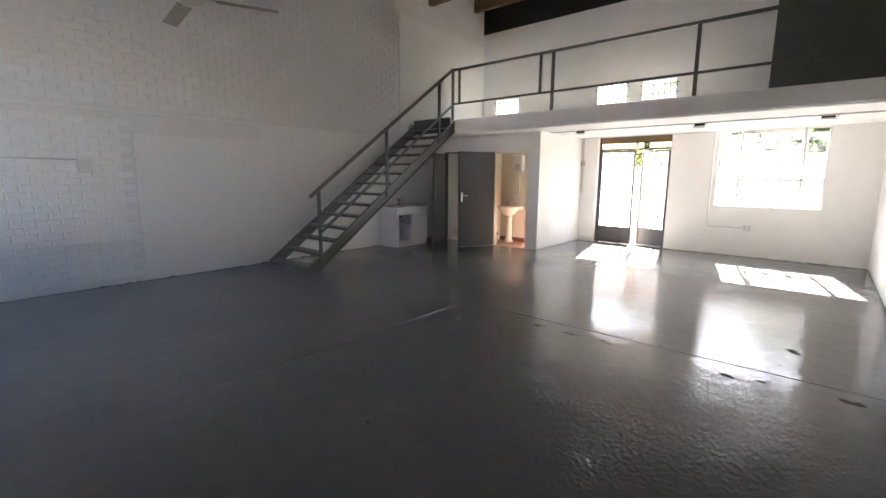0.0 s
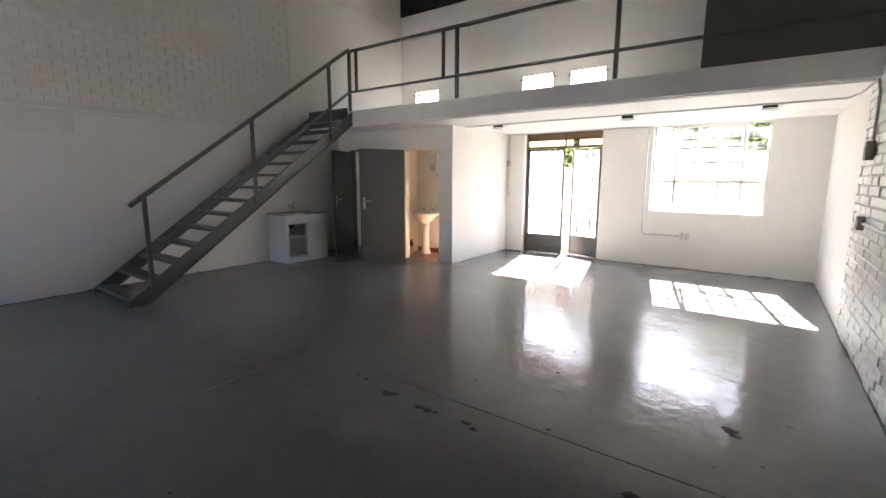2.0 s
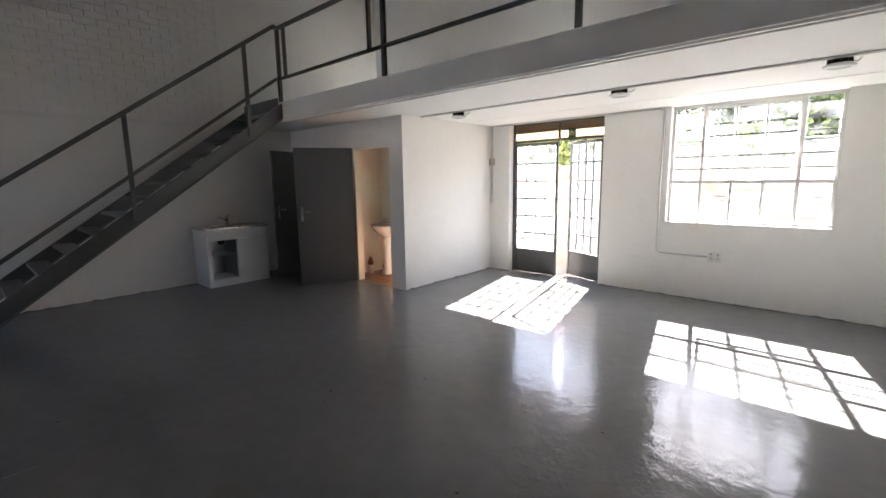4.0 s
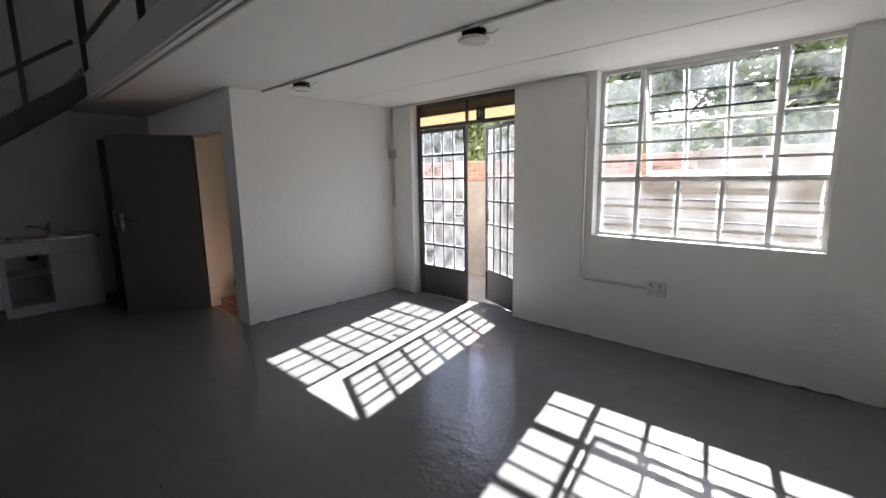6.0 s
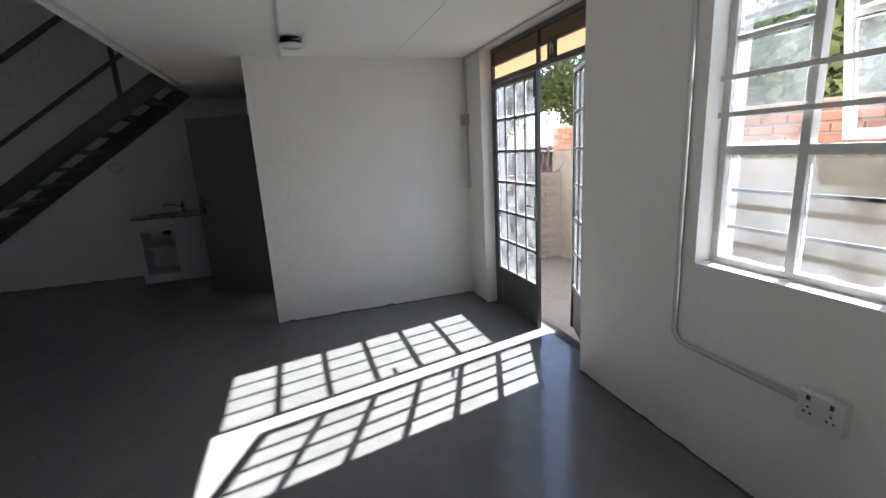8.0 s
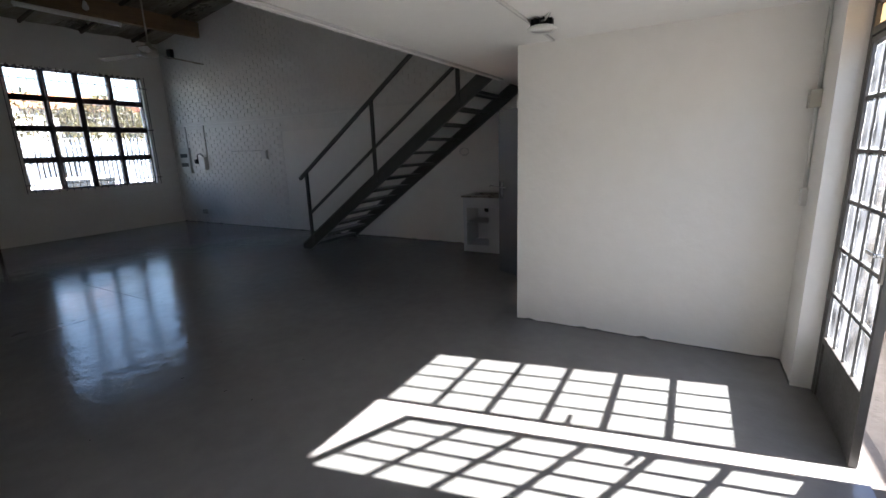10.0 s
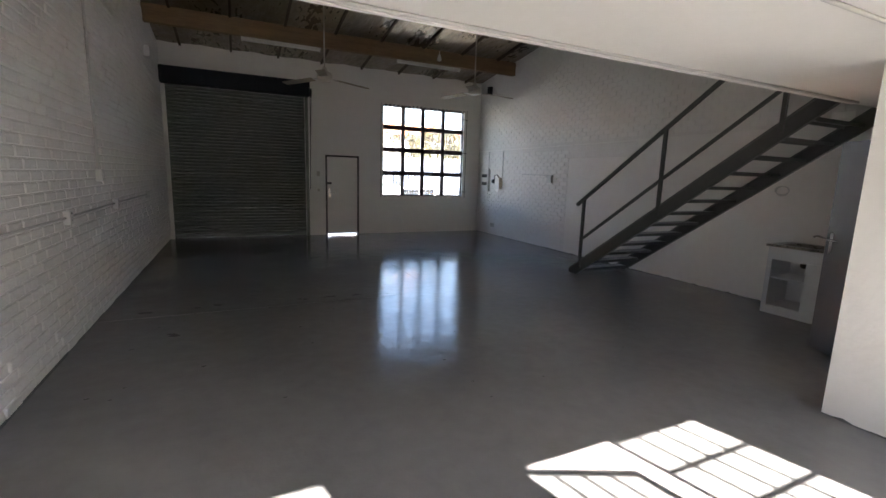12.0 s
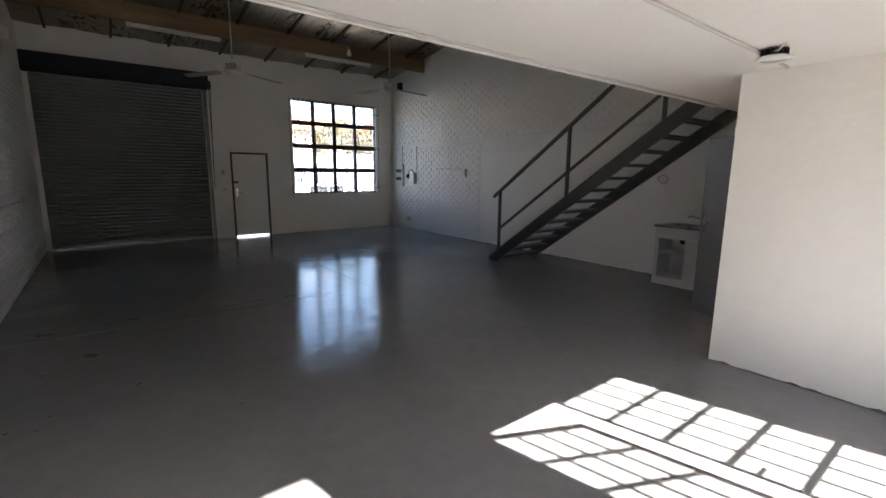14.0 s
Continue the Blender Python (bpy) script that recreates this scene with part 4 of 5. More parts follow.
# ---- kitchen sink unit ----
sx, sy0, sy1, sh_ = 0.53, 6.29, 7.20, 0.85
sink = base("sink_unit", 0.28, 6.8, 0)
boxes("carcass", [((0.012, sy0, 0.0), (sx, sy0 + 0.018, sh_)), ((0.012, sy1 - 0.018, 0), (sx, sy1, sh_)), ((0.012, sy0 + 0.018, 0.09), (sx - 0.02, sy1 - 0.018, 0.108)), ((0.012, sy0 + 0.018, 0.45), (sx - 0.03, sy1 - 0.30, 0.466)),
                  ((0.012, sy0 + 0.018, 0.108), (0.02, sy1 - 0.018, sh_)), ((sx - 0.018, sy0 + 0.018, 0.0), (sx, sy1 - 0.018, 0.10)), ((sx - 0.018, sy0 + 0.018, 0.69), (sx, sy1 - 0.018, sh_)),
                  ((sx - 0.018, sy0 + 0.018, 0.10), (sx, sy0 + 0.055, 0.69)), ((0.02, sy0 + 0.43, 0.108), (sx - 0.02, sy0 + 0.446, 0.69))], M_MELAMINE, sink, 0.002)
box("cupboard_door", (sx + 0.001, sy0 + 0.435, 0.085), (sx + 0.018, sy1 - 0.006, 0.70), M_MELAMINE, sink, 0.003)
bm = bmesh.new()
add_box(bm, (0.012, sy0 - 0.02, sh_), (sx + 0.03, sy0 + 0.10, sh_ + 0.03), 0.004)
add_box(bm, (0.012, sy0 + 0.48, sh_), (sx + 0.03, sy1 + 0.02, sh_ + 0.03), 0.004)
add_box(bm, (0.012, sy0 + 0.10, sh_), (0.10, sy0 + 0.48, sh_ + 0.03), 0.004)
add_box(bm, (sx - 0.06, sy0 + 0.10, sh_), (sx + 0.03, sy0 + 0.48, sh_ + 0.03), 0.004)
add_box(bm, (0.10, sy0 + 0.10, sh_ - 0.15), (sx - 0.06, sy0 + 0.48, sh_ - 0.145))
for lo, hi in (((0.10, sy0 + 0.10, sh_ - 0.15), (0.105, sy0 + 0.48, sh_ + 0.02)), ((sx - 0.065, sy0 + 0.10, sh_ - 0.15), (sx - 0.06, sy0 + 0.48, sh_ + 0.02)),
               ((0.105, sy0 + 0.10, sh_ - 0.15), (sx - 0.065, sy0 + 0.105, sh_ + 0.02)), ((0.105, sy0 + 0.475, sh_ - 0.15), (sx - 0.065, sy0 + 0.48, sh_ + 0.02))):
    add_box(bm, lo, hi)
mesh_object("sink_top", bm, M_STAINLESS, sink)
for i in range(6):
    box("drainer_rib", (0.1, sy0 + 0.54 + i * 0.045, sh_ + 0.03), (sx - 0.05, sy0 + 0.556 + i * 0.045, sh_ + 0.034), M_STAINLESS, sink)
lathe("waste_trap", [(0.03, 0.60), (0.05, 0.62), (0.05, 0.68), (0.03, 0.70)], (0.28, sy0 + 0.30, 0), M_DARKPL, sink, 14)
lathe("tap_body", [(0.026, sh_ + 0.03), (0.022, sh_ + 0.05), (0.02, sh_ + 0.13), (0.024, sh_ + 0.14), (0.012, sh_ + 0.16)], (0.06, sy0 + 0.50, 0), M_CHROME, sink, 14)
tube("tap_spout", [(0.06, sy0 + 0.50, sh_ + 0.09), (0.12, sy0 + 0.42, sh_ + 0.13), (0.18, sy0 + 0.33, sh_ + 0.16), (0.20, sy0 + 0.30, sh_ + 0.14)], 0.011, M_CHROME, sink)
tube("tap_lever", [(0.06, sy0 + 0.50, sh_ + 0.15), (0.10, sy0 + 0.52, sh_ + 0.19)], 0.007, M_CHROME, sink)
tagged(sink, "white melamine sink unit with open shelves", "sink unit")

# ---- ceiling fans ----


def fan(x, y, z, turn):
    root = base("ceiling_fan", x, y, z)
    zt = roof_z(y) - 0.33
    bm = bmesh.new()
    add_lathe(bm, [(0.03, 0.16), (0.05, 0.10), (0.11, 0.07), (0.125, 0.03), (0.125, -0.02), (0.10, -0.05), (0.03, -0.06)], (x, y, z), 24)
    mesh_object("motor", bm, M_OLDPL, root, smooth=True)
    tube("rod", [(x, y, z + 0.1), (x, y, zt - 0.05)], 0.012, M_OLDPL, root)
    lathe("canopy", [(0.02, -0.1), (0.06, -0.04), (0.065, 0.0)], (x, y, zt), M_OLDPL, root, 16)
    for k in range(3):
        m = Matrix.Translation((x, y, z)) @ Matrix.Rotation(radians(turn + 120 * k), 4, 'Z') @ Matrix.Rotation(radians(4), 4, 'Y') @ Matrix.Rotation(radians(9), 4, 'X')
        bm = bmesh.new()
        add_box(bm, (0.22, -0.068, -0.005), (0.80, 0.068, 0.004), 0.003, m)
        mesh_object("blade", bm, M_BLADE, root)
        bm = bmesh.new()
        add_box(bm, (0.10, -0.022, -0.004), (0.28, 0.022, 0.008), 0.002, m)
        mesh_object("blade_arm", bm, M_GALV, root)
    return tagged(root, "old cream three-blade ceiling fan at rest", "ceiling fan", "ceiling fans")


fan(2.40, 1.82, 3.20, 55)
fan(5.20, 1.82, 3.13, 75)

# ---- lamps ----


def batten(xa, xb, y):
    z = roof_z(y) - 0.33
    root = base("fluorescent_batten", (xa + xb) / 2, y, z)
    box("tray", (xa, y - 0.03, z - 0.045), (xb, y + 0.03, z), M_PLASTIC, root, 0.004)
    tube("tube", [(xa + 0.04, y, z - 0.062), (xb - 0.04, y, z - 0.062)], 0.014, M_TUBE, root, 10)
    for x in (xa + 0.02, xb - 0.02):
        box("tube_holder", (x - 0.012, y - 0.018, z - 0.08), (x + 0.012, y + 0.018, z - 0.045), M_PLASTIC, root, 0.003)
    return tagged(root, "unlit white fluorescent batten under roof beam", "light fitting", "roof battens")


batten(4.85, 6.37, -0.50)
batten(1.55, 3.15, -0.50)


def downlight(x, y):
    root = base("downlight", x, y, SLAB_Z)
    lathe("ring", [(0.045, -0.05), (0.075, -0.075), (0.095, -0.075), (0.10, -0.06), (0.08, -0.048)], (x, y, SLAB_Z), M_PLASTIC, root, 24)
    bm = bmesh.new()
    add_lathe(bm, [(0.03, 0.0), (0.035, -0.05), (0.07, -0.052), (0.065, -0.06)], (x, y, SLAB_Z), 16)
    for k in range(14):
        add_box(bm, (0.035, -0.004, -0.05), (0.075, 0.004, -0.005), 0, Matrix.Translation((x, y, SLAB_Z)) @ Matrix.Rotation(k * math.tau / 14, 4, 'Z'))
    mesh_object("heat_sink", bm, M_DARKPL, root)
    lathe("lens", [(0.01, -0.069), (0.074, -0.07), (0.074, -0.072), (0.01, -0.073)], (x, y, SLAB_Z), M_TUBE, root, 20)
    tube("lead", [(x + 0.03, y, SLAB_Z - 0.02), (x + 0.10, y + 0.05, SLAB_Z - 0.035), (x + 0.12, y + 0.09, SLAB_Z - 0.006)], 0.005, M_GALV, root)
    return tagged(root, "unlit white round downlight with black heat sink", "downlight", "soffit downlights")


for x, y in ((3.52, 8.42), (5.58, 8.42), (7.20, 8.42)):
    downlight(x, y)
bulb = base("bulkhead_lamp", 2.2, 0.2, 4.3)
lathe("globe", [(0.01, -0.06), (0.05, -0.04), (0.055, 0.0), (0.035, 0.05), (0.03, 0.09)], (2.15, -0.40, 4.30), M_TUBE, bulb, 14)
tube("stem", [(2.15, -0.40, 4.38), (2.15, -0.40, roof_z(-0.40) - 0.06)], 0.01, M_GALV, bulb)
tagged(bulb, "small white globe lamp hanging near roof beam", "lamp")

# ---- conduits, sockets and boxes ----


def conduit(pts, label, r=0.011):
    root = base("conduit", *pts[0])
    tube("pipe", pts, r, M_GALV, root)
    return tagged(root, label, "conduit")


def wall_box(name, lo, hi, mat, label, face, holes=0, category="socket"):
    """A box on a wall; face is the axis and sign in which its front looks."""
    root = base(name, *[(lo[i] + hi[i]) / 2 for i in range(3)])
    box("casing", lo, hi, mat, root, 0.004)
    ax, s = face
    oth = 1 - ax
    u0, u1 = lo[oth], hi[oth]
    front_at = hi[ax] if s > 0 else lo[ax]
    items = []
    for k in range(holes):
        uc = u0 + (u1 - u0) * (k + 0.5) / holes
        for du, dz in ((0, 0.014), (-0.011, -0.008), (0.011, -0.008)):
            zc = (lo[2] + hi[2]) / 2 - 0.012 + dz
            a, b = [0, 0, zc - 0.004], [0, 0, zc + 0.004]
            a[oth], b[oth] = uc + du - 0.004, uc + du + 0.004
            a[ax], b[ax] = sorted((front_at - 0.001 * s, front_at + 0.0015 * s))
            items.append((a, b))
        a, b = [0, 0, hi[2] - 0.03], [0, 0, hi[2] - 0.012]
        a[oth], b[oth] = uc - 0.006, uc + 0.006
        a[ax], b[ax] = sorted((front_at - 0.001 * s, front_at + 0.004 * s))
        items.append((a, b))
    if items:
        tagged(boxes("sockets_and_switches", items, M_DARKPL, root), kind="stuff")
    else:
        a, b = list(lo), list(hi)
        a[oth], b[oth] = u0 + (u1 - u0) * 0.3, u1 - (u1 - u0) * 0.3
        a[2], b[2] = lo[2] + (hi[2] - lo[2]) * 0.3, hi[2] - (hi[2] - lo[2]) * 0.3
        a[ax], b[ax] = sorted((front_at - 0.001 * s, front_at + 0.004 * s))
        boxes("cover", [(a, b)], mat, root, 0.002)
    return tagged(root, label, category)


cz = SLAB_Z - 0.012
conduit([(BX + 0.05, 8.33, cz), (3.5, 8.34, cz), (W - 0.10, 8.34, cz), (W - 0.03, 8.0, cz), (W - 0.025, 7.30, cz)], "thin painted conduit along the white soffit")
conduit([(1.3, SLAB_Y + 0.09, cz), (W - 0.03, SLAB_Y + 0.09, cz)], "thin painted conduit behind mezzanine edge")
conduit([(2.92, YR - 0.013, 1.26), (2.92, YR - 0.013, 2.385), (3.1, YR - 0.013, 2.385), (5.50, YR - 0.013, 2.385), (5.56, YR - 0.013, 2.36), (5.56, YR - 0.013, 0.60), (5.60, YR - 0.013, 0.56), (6.17, YR - 0.013, 0.555)], "white painted conduit down the rear wall", 0.012)
wall_box("double_socket", (6.16, YR - 0.045, 0.50), (6.31, YR, 0.62), M_PLASTIC, "white double socket on the rear wall", (1, -1), 2)
wall_box("light_switch", (2.885, YR - 0.03, 1.14), (2.955, YR, 1.25), M_PLASTIC, "white light switch by the rear door", (1, -1), 0, "switch")
wall_box("motion_sensor", (2.885, YR - 0.06, 1.76), (2.965, YR, 1.87), M_OLDPL, "cream sensor box by the rear door", (1, -1), 0, "sensor")
xr = W - 0.018
conduit([(xr - 0.012, 6.94, 1.14), (xr - 0.012, 4.63, 1.14), (xr - 0.012, 2.87, 1.15), (xr - 0.012, 0.68, 1.15)], "white conduit along the brick wall", 0.014)
for y, z, mt in ((6.94, 1.14, M_SWITCH), (4.63, 1.14, M_PLASTIC), (2.87, 1.15, M_PLASTIC), (0.68, 1.15, M_PLASTIC)):
    wall_box("wall_socket", (xr - 0.05, y - 0.045, z - 0.06), (xr, y + 0.045, z + 0.06), mt, "small socket box on the painted brick wall", (0, -1), 1)
wall_box("switch_box", (xr - 0.06, 6.93, 1.68), (xr, 7.03, 1.84), M_SWITCH, "brown grey switch box on the brick wall", (0, -1), 0, "switch")
conduit([(xr - 0.015, 6.98, 1.84), (xr - 0.015, 7.0, 2.25), (xr - 0.015, 7.14, 2.37)], "grey conduit up to the mezzanine", 0.013)
conduit([(xr - 0.014, 3.48, 1.55), (xr - 0.014, 3.46, 3.0), (xr - 0.014, 3.45, roof_z(3.45) - 0.1)], "white conduit up the brick wall", 0.014)
wall_box("junction_box", (xr - 0.06, 3.43, 1.43), (xr, 3.55, 1.56), M_PLASTIC, "white junction box on the brick wall", (0, -1), 0, "box")
wall_box("alarm_box", (xr - 0.09, -0.42, 3.54), (xr, -0.20, 3.72), M_PLASTIC, "white alarm box high on brick wall", (0, -1), 0, "alarm")
wall_box("front_switch", (4.63, YF, 1.51), (4.71, YF + 0.02, 1.63), M_OLDPL, "cream light switch beside the front door", (1, 1), 0, "switch")
wall_box("front_button", (4.64, YF, 1.13), (4.69, YF + 0.03, 1.19), M_OLDPL, "small cream push button beside door", (1, 1), 0, "switch")
db = base("distribution_board", 0.03, -1.6, 1.22)
box("casing", (0.004, -1.80, 1.22), (0.07, -1.42, 1.83), M_PLASTIC, db, 0.008)
pieces("breaker_row", [((0.07, -1.76, z), (0.078, -1.48, z + 0.09)) for z in (1.38, 1.60)], M_DARKPL, db, 0.003)
tagged(db, "white distribution board with black breakers", "distribution board")
mb = base("meter_box", 0.05, -0.95, 1.3)
box("casing", (0.004, -1.00, 1.30), (0.11, -0.78, 1.60), M_PLASTIC, mb, 0.01)
lathe("plug", [(0.03, 0.0), (0.06, 0.03), (0.05, 0.10), (0.02, 0.12)], (0.02, -1.10, 1.50), M_DARKPL, mb, 14, Matrix.Rotation(radians(90), 3, 'Y'))
tube("cable", [(0.06, -1.10, 1.56), (0.09, -1.05, 1.66), (0.06, -0.95, 1.68), (0.04, -0.90, 1.60)], 0.012, M_DARKPL, mb)
tagged(mb, "white meter box with black plug and cable", "meter box")
conduit([(0.018, -1.49, 1.83), (0.018, -1.49, 2.34)], "thin conduit above the distribution board", 0.009)
conduit([(0.018, -0.76, 1.60), (0.018, -0.76, 2.32)], "thin conduit above the meter box", 0.009)
conduit([(0.024, 0.15, 1.70), (0.024, 1.22, 1.69)], "thin white conduit along the stair wall", 0.007)
wall_box("stair_wall_box", (0.0, 1.19, 1.52), (0.07, 1.35, 1.69), M_PLASTIC, "white junction box on painted brick wall", (0, 1), 0, "box")
wall_box("low_socket", (0.0, -1.25, 0.22), (0.04, -1.08, 0.33), M_OLDPL, "cream double socket low on the wall", (0, 1), 2)
wall_box("speaker", (0.0, -1.62, 3.88), (0.10, -1.48, 4.08), M_DARKPL, "small black speaker high on the wall", (0, 1), 0, "speaker")
coil = base("cable_coil", 0.02, 6.08, 1.5)
bm = bmesh.new()
for k in range(3):
    add_tube(bm, [(0.018 + 0.008 * k, 6.08 + (0.075 + 0.006 * k) * math.cos(i * math.tau / 20), 1.53 + 0.006 * k + (0.062 - 0.004 * k) * math.sin(i * math.tau / 20)) for i in range(21)], 0.005, 6)
mesh_object("coil", bm, M_GALV, coil, smooth=True)
tagged(coil, "coiled white cable on the stair wall", "cable")


# ---- rear yard ----
ground = box("ground", (-400, -400, -0.6), (400, 400, -0.42), M_EARTH)
structure(ground, "pale dry ground to the horizon", "ground")
yard = box("pavement_yard", (-1.0, YR + TH, -0.42), (12, 13.4, -0.30), M_YARD)
structure(yard, "weathered concrete rear yard with leaf litter, tree shade in its tone", "pavement")
BWY = 12.38
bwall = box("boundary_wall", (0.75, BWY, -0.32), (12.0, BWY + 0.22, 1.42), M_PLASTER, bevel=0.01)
structure(bwall, "stained cream plastered boundary wall, tone dimmed against glare", "wall")
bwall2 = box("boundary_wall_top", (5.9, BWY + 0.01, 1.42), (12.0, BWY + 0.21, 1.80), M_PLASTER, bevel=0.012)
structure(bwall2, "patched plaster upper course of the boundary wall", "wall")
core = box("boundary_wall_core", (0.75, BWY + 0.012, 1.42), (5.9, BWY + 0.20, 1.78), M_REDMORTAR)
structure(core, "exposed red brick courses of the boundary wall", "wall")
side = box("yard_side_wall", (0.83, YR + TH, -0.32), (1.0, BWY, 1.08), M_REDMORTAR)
structure(side, "cream painted brick side wall of the yard, tone dimmed", "wall")


def brick_mesh(name, lx, ly, lz, mat, b=0.006):
    bm = bmesh.new()
    add_box(bm, (0, 0, 0), (lx, ly, lz))
    es = list(bm.edges)
    bmesh.ops.bevel(bm, geom=es, offset=b, segments=1, affect='EDGES')
    bmesh.ops.recalc_face_normals(bm, faces=bm.faces)
    me = bpy.data.meshes.new(name)
    bm.to_mesh(me)
    bm.free()
    me.materials.append(mat)
    return me


red = brick_mesh("brick", 0.215, 0.03, 0.068, M_REDBRICK)
rb = random.Random(8)
for r in range(4):
    for i in range(23):
        x = 0.80 + i * 0.225 + (0.11 if r % 2 else 0)
        if x < 5.7:
            ob = new("brick", red)
            ob.parent = core
            ob.matrix_basis = pose(x, BWY - 0.004 + rb.uniform(-0.004, 0.004), 1.43 + r * 0.086, 0, 0, rb.uniform(-1, 1))
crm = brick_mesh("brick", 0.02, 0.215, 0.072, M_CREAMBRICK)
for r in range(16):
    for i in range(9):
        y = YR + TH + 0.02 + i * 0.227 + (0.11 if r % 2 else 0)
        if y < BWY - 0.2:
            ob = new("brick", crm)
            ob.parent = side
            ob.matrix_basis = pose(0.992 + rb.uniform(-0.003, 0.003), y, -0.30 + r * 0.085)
shed = base("neighbour_shed", -2.5, 11.5, -0.42)
box("wall", (-5.0, 9.5, -0.42), (-0.9, 14.5, 1.35), M_RUST, shed, 0.02)
bm = bmesh.new()
for i in range(34):
    add_box(bm, (-5.3, 9.3 + i * 0.16, 1.40 + 0.02 * (i % 2)), (-0.6, 9.44 + i * 0.16, 1.44 + 0.02 * (i % 2)))
mesh_object("roof", bm, M_RUST, shed)
tagged(shed, "dark rusty shed beyond the yard wall", "shed")
wire = base("razor_wire", 0.91, 11.3, 1.08)
bm = bmesh.new()
pts = [(0.91 + 0.20 * math.cos(t * 0.42), YR + TH + 0.05 + t * 0.0125, 1.30 + 0.20 * math.sin(t * 0.42)) for t in range(165)]
add_tube(bm, pts, 0.006, 5)
for i in range(0, 165, 3):
    p = Vector(pts[i])
    add_box(bm, p - Vector((0.003, 0.02, 0.003)), p + Vector((0.003, 0.02, 0.003)))
mesh_object("coil", bm, M_WIRE, wire)
pieces("stake", [((0.90, y, 1.08), (0.92, y + 0.02, 1.5)) for y in (10.5, 12.2)], M_WIRE, wire)
tagged(wire, "coiled razor wire above the yard wall", "razor wire")
bin_ = base("wall_trough", 1.1, 11.3, 0.3)
bm = bmesh.new()
add_box(bm, (1.01, 11.0, 0.40), (1.35, 11.5, 0.66), 0.01)
for v in bm.verts:
    if v.co.z < 0.5:
        v.co.x = 1.01 + (v.co.x - 1.01) * 0.6
mesh_object("trough", bm, M_GREYFR, bin_)
tagged(bin_, "grey trough fixed to the yard wall", "trough")


def tree(x, y, h, spread, seed, n_leaf, mat, name="tree", label="leafy green tree behind the boundary wall", low=0.3):
    """A tapered trunk that forks into limbs and twigs, with a crown of single leaves round the twig ends."""
    rnd = random.Random(seed)
    root = base(name, x, y, -0.42)
    bm = bmesh.new()
    ends = []

    def limb(p, d, length, r, depth):
        steps = 4
        q = p.copy()
        pts = [q.copy()]
        for _ in range(steps):
            d = (d + Vector((rnd.uniform(-.25, .25), rnd.uniform(-.25, .25), rnd.uniform(-.05, .2)))).normalized()
            q = q + d * length / steps
            pts.append(q.copy())
        rings = []
        for i, c in enumerate(pts):
            rr = r * (1 - 0.5 * i / steps)
            u = d.orthogonal().normalized()
            w = d.cross(u)
            rings.append([bm.verts.new(c + rr * (math.cos(k * math.tau / 6) * u + math.sin(k * math.tau / 6) * w)) for k in range(6)])
        for s, t in zip(rings, rings[1:]):
            for k in range(6):
                bm.faces.new((s[k], s[(k + 1) % 6], t[(k + 1) % 6], t[k]))
        if depth == 0:
            ends.extend(pts[1:])
            return
        for _ in range(3 if depth > 1 else 4):
            a = rnd.uniform(0, math.tau)
            nd = (d * 0.7 + Vector((math.cos(a), math.sin(a), rnd.uniform(-0.1, 0.5))) * spread).normalized()
            limb(pts[rnd.choice((2, 3, 4))], nd, length * rnd.uniform(0.55, 0.8), r * 0.5, depth - 1)
    limb(Vector((x, y, -0.42)), Vector((0, 0, 1)), h * 0.42, h * 0.025, 3)
    mesh_object("trunk", bm, M_BARK, root)
    verts, faces = [], []
    for _ in range(n_leaf):
        c = rnd.choice(ends) + Vector((rnd.gauss(0, .35), rnd.gauss(0, .35), rnd.gauss(0, .28)))
        if c.z < low * h:
            continue
        s = rnd.uniform(0.06, 0.13)
        u = Vector((rnd.gauss(0, 1), rnd.gauss(0, 1), rnd.gauss(0, 1))).normalized()
        w = u.orthogonal().normalized()
        k = len(verts)
        verts += [c - u * s, c + w * s * 0.45, c + u * s, c - w * s * 0.45]
        faces.append((k, k + 1, k + 2, k + 3))
    me = bpy.data.meshes.new("leaves")
    me.from_pydata([tuple(v) for v in verts], [], faces)
    me.materials.append(mat)
    lv = new("leaves", me)
    attach(lv, root)
    tagged(lv, kind="stuff")
    return tagged(root, label, "tree", "trees behind the yard")


for i, (tx, ty, th) in enumerate([(-9.0, 19.0, 6.0), (-5.0, 22.0, 7.0), (-1.5, 20.5, 6.2), (2.2, 22.5, 7.2), (5.6, 20.0, 6.0), (9.0, 22.0, 7.0), (12.5, 21.0, 6.4), (-9.5, 15.6, 5.2), (-14.0, 18.0, 6.5), (-18.0, 21.0, 7.0), (0.6, 17.4, 4.6), (3.6, 17.8, 4.8), (7.0, 17.2, 4.6), (10.2, 17.6, 4.8), (-7.5, 13.0, 5.4), (-9.5, 14.6, 6.2), (1.5, 15.0, 2.9), (3.7, 15.2, 3.0), (6.0, 15.0, 2.8), (8.2, 15.3, 3.0), (10.6, 15.0, 2.9)]):
    tree(tx, ty, th, 0.85, 20 + i, 14000, M_LEAF, low=0.12)

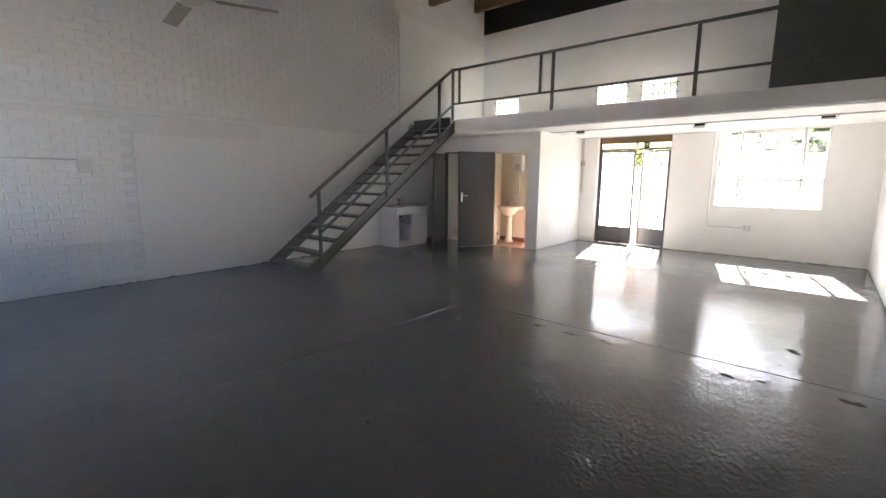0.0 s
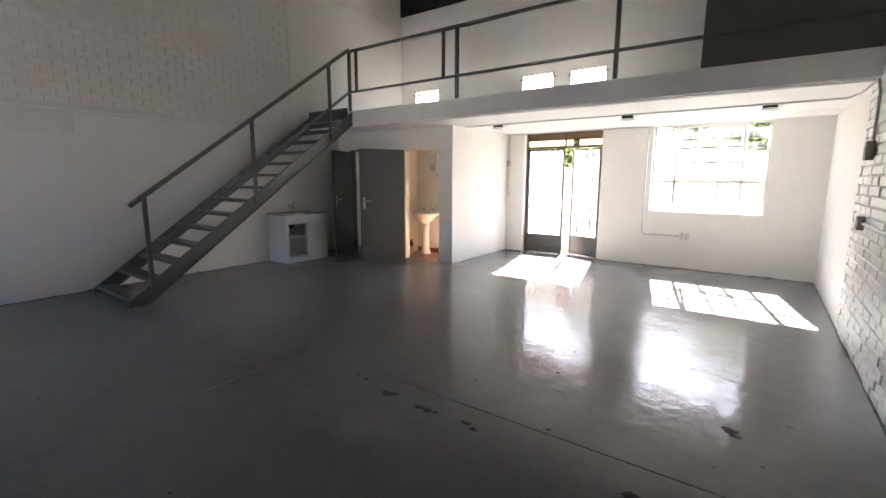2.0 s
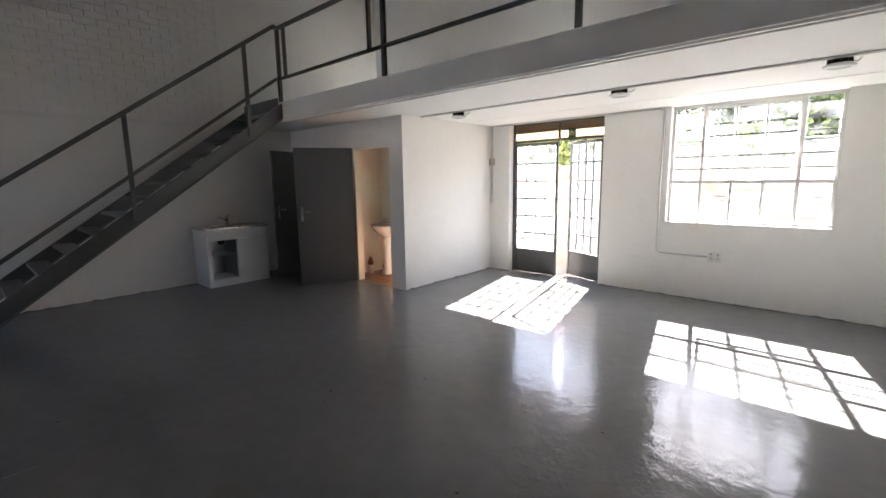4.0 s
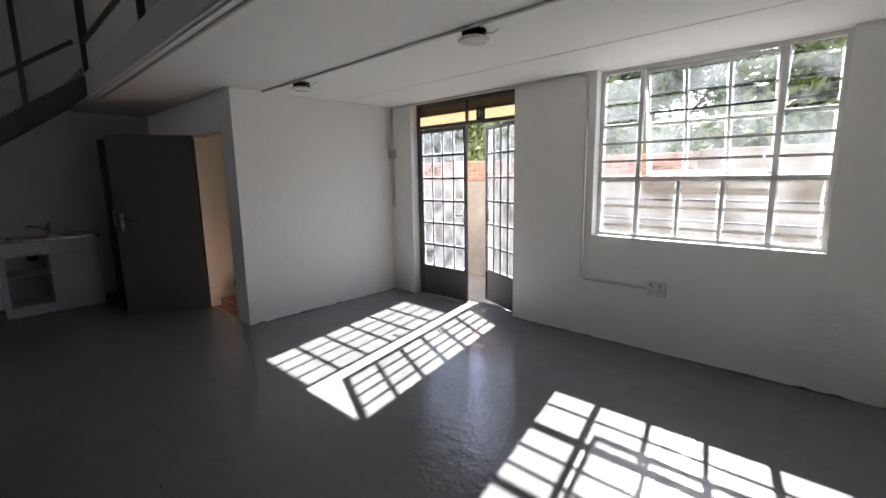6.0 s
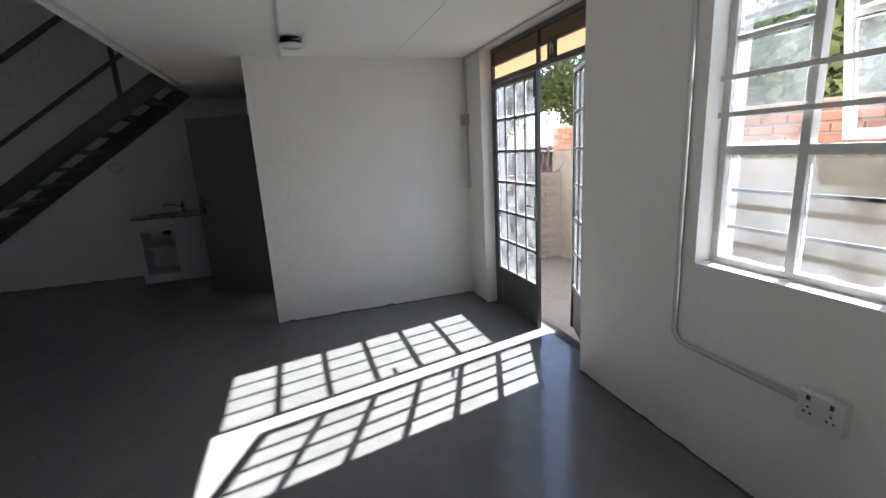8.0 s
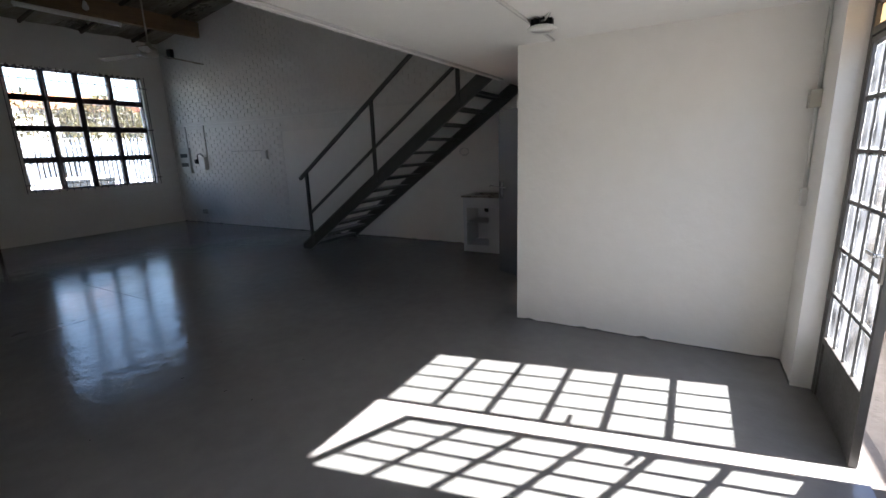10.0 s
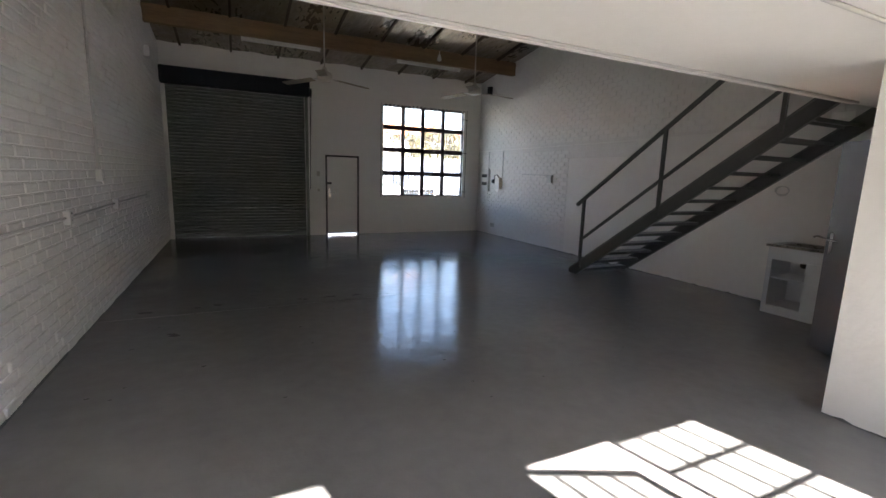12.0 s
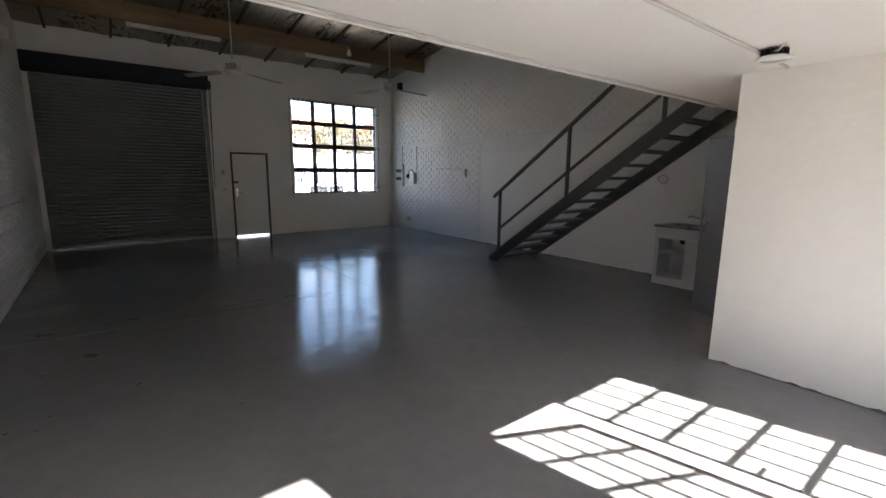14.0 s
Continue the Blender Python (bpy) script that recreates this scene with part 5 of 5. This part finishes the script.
# ---- street in front ----
road = box("road", (-60, -15, -0.42), (60, -6, -0.38), M_ASPHALT)
structure(road, "grey asphalt street in front", "road")
pave = box("pavement", (-60, -6, -0.42), (60, YF - TH, -0.10), M_FORECOURT, bevel=0.02)
structure(pave, "concrete forecourt before the front wall", "pavement")
house = base("house_opposite", -6, -22, -0.42)
hw = boxes("wall", [((-30, -23.0, -0.42), (14, -20.0, 4.3))], M_FACADE, house)
pieces("roof", [((-30.5, -24.0, 4.3), (-9.0, -19.4, 4.45)), ((-30.0, -23.5, 4.45), (-9.5, -20.4, 5.2)), ((-7.0, -23.5, 4.3), (14, -19.6, 5.0))], M_ORANGE, house)
pieces("window", [((x, -19.99, 0.5), (x + 1.6, -19.95, 1.7)) for x in (-20, -15, -10.5, -5, 0, 5)], M_CARGLASS, house)
pieces("pillar", [((x, -19.95, -0.42), (x + 0.5, -19.5, 4.3)) for x in (-12.6, -7.6, -2.8, 3.0)], M_FACADE, house)
tagged(house, "pale house with orange tiled roof across street", "house")
fence = base("street_fence", -5, -16.5, -0.42)
bm = bmesh.new()
for i in range(150):
    add_box(bm, (-22 + i * 0.2, -16.55, -0.42), (-21.9 + i * 0.2, -16.52, 2.7))
for z in (0.0, 2.3):
    add_box(bm, (-22, -16.52, z), (8, -16.48, z + 0.05))
mesh_object("palings", bm, M_PALING, fence)
tagged(fence, "blue grey steel paling fence across the street", "fence")
hedge = base("hedge", -4, -17.5, -0.42)
rh = random.Random(5)
verts, faces = [], []
for _ in range(9000):
    x = rh.uniform(-9.5, -1.0)
    c = Vector((x, -17.4 + rh.gauss(0, 0.3), rh.uniform(2.6, 4.5 + 0.4 * math.sin(x * 2))))
    if x > -3.6 and rh.random() < 0.7:
        continue
    s = rh.uniform(0.07, 0.14)
    u = Vector((rh.gauss(0, 1), rh.gauss(0, 1), rh.gauss(0, 1))).normalized()
    w = u.orthogonal().normalized()
    k = len(verts)
    verts += [c - u * s, c + w * s * 0.5, c + u * s, c - w * s * 0.5]
    faces.append((k, k + 1, k + 2, k + 3))
me = bpy.data.meshes.new("leaves")
me.from_pydata([tuple(v) for v in verts], [], faces)
me.materials.append(M_HEDGE)
tagged(attach(new("leaves", me), hedge), kind="stuff")
bm = bmesh.new()
for i in range(14):
    add_tube(bm, [(-9.3 + i * 0.62, -17.4, -0.42), (-9.2 + i * 0.62, -17.35, 1.2), (-9.35 + i * 0.62, -17.45, 4.2)], 0.035, 6)
mesh_object("stems", bm, M_BARK, hedge)
tagged(hedge, "dry brown green hedge across the street", "hedge")


def car(x, y, label):
    root = base("parked_car", x, y, -0.38)
    prof = [(-2.0, 0.25), (-2.05, 0.6), (-1.9, 0.85), (-1.1, 0.95), (-0.55, 1.42), (0.75, 1.45), (1.5, 0.98), (2.0, 0.9), (2.05, 0.5), (1.98, 0.25)]
    bm = bmesh.new()
    f = bm.faces.new([bm.verts.new((x + u, y - 0.8, -0.38 + z)) for u, z in prof])
    ex = bmesh.ops.extrude_face_region(bm, geom=[f])
    for v in ex["geom"]:
        if isinstance(v, bmesh.types.BMVert):
            v.co.y += 1.6
    bmesh.ops.bevel(bm, geom=list(bm.edges), offset=0.06, segments=2, affect='EDGES')
    mesh_object("body", bm, M_CAR, root)
    pieces("window", [((x - 0.75, y + 0.79, 0.60), (x - 0.05, y + 0.812, 0.98)), ((x + 0.03, y + 0.79, 0.60), (x + 0.85, y + 0.812, 0.98))], M_CARGLASS, root, 0.004)
    for u in (-1.25, 1.3):
        for v in (-0.72, 0.72):
            w = base("wheel", x + u, y + v, -0.07)
            attach(w, root)
            rot = Matrix.Rotation(radians(90), 3, 'X')
            lathe("tyre", [(0.19, -0.1), (0.30, -0.1), (0.32, -0.05), (0.32, 0.05), (0.30, 0.1), (0.19, 0.1)], (x + u, y + v, -0.06), M_TYRE, w, 20, rot)
            lathe("rim", [(0.02, -0.09), (0.19, -0.1), (0.19, 0.1), (0.02, 0.09)], (x + u, y + v, -0.06), M_CHROME, w, 16, rot)
    return tagged(root, label, "car")


car(-1.2, -10.5, "white hatchback parked in the street")

# ---- bricks of the side walls: those along the walk as parts, the rest in one part ----
BL = 0.222


def lay(wall_ob, x_face, sign, y0, y1, z1f, near, seed, proud, mat, skip=None, BH=0.075, J=0.011, JZ=0.011, edge=0.006, vary=0.35):
    rnd = random.Random(seed)
    me = brick_mesh("brick", 0.03, BL, BH, mat, edge)
    verts, faces = [], []
    src_v = [v.co.copy() for v in me.vertices]
    src_f = [tuple(p.vertices) for p in me.polygons]
    r = 0
    while True:
        z = 0.006 + r * (BH + JZ)
        if z > 5.5:
            break
        y = y0 + 0.004 - (0.1165 if r % 2 else 0)
        while y < y1:
            ya, yb = max(y, y0), min(y + BL, y1)
            if yb - ya > 0.05 and z + BH < z1f((ya + yb) / 2) and not (skip and skip((ya + yb) / 2, z)):
                out = proud + rnd.uniform(-vary, vary) * proud
                xo = x_face - (out if sign < 0 else 0.03 - out)
                m = pose(xo, ya, z + rnd.uniform(-0.002, 0.002), rnd.uniform(-0.4, 0.4), 0, rnd.uniform(-0.5, 0.5))
                if near(ya, z) and yb - ya > BL - 0.001:
                    ob = new("brick", me)
                    ob.parent = wall_ob
                    ob.matrix_basis = m
                else:
                    k = len(verts)
                    s = Matrix.Diagonal((1, (yb - ya) / BL, 1, 1))
                    verts.extend([tuple(m @ (s @ v)) for v in src_v])
                    faces.extend([tuple(i + k for i in f) for f in src_f])
            y += BL + J
        r += 1
    rest = bpy.data.meshes.new("bricks")
    rest.from_pydata(verts, [], faces)
    rest.materials.append(mat)
    ob = new("bricks", rest)
    ob.parent = wall_ob
    tagged(ob, kind="stuff")


lay(right, W, -1, YF, 7.55, lambda y: roof_z(y) - 0.08, lambda y, z: 4.4 < y < 6.9 and 0.2 < z < 2.2, 1, 0.016, M_BRICK, edge=0.007)
lay(left, 0.0, 1, YF, 6.9, lambda y: roof_z(y) - 0.08, lambda y, z: 0.6 < y < 3.0 and 1.4 < z < 3.0, 2, 0.010, M_SOFTBRICK, lambda y, z: (1.72 < y and z < 2.30) or 2.24 < z < 2.36, 0.0852, 0.017, 0.0008, 0.003, 0.07)
# terracotta floor tiles of the front toilet
tile = brick_mesh("tile", 0.19, 0.19, 0.006, M_TERRA, 0.002)
for i in range(6):
    for j in range(9):
        ob = new("tile", tile)
        ob.parent = tf
        ob.matrix_basis = pose(1.475 + i * 0.2, BY + 0.12 + j * 0.2 - 0.09, 0.0022)
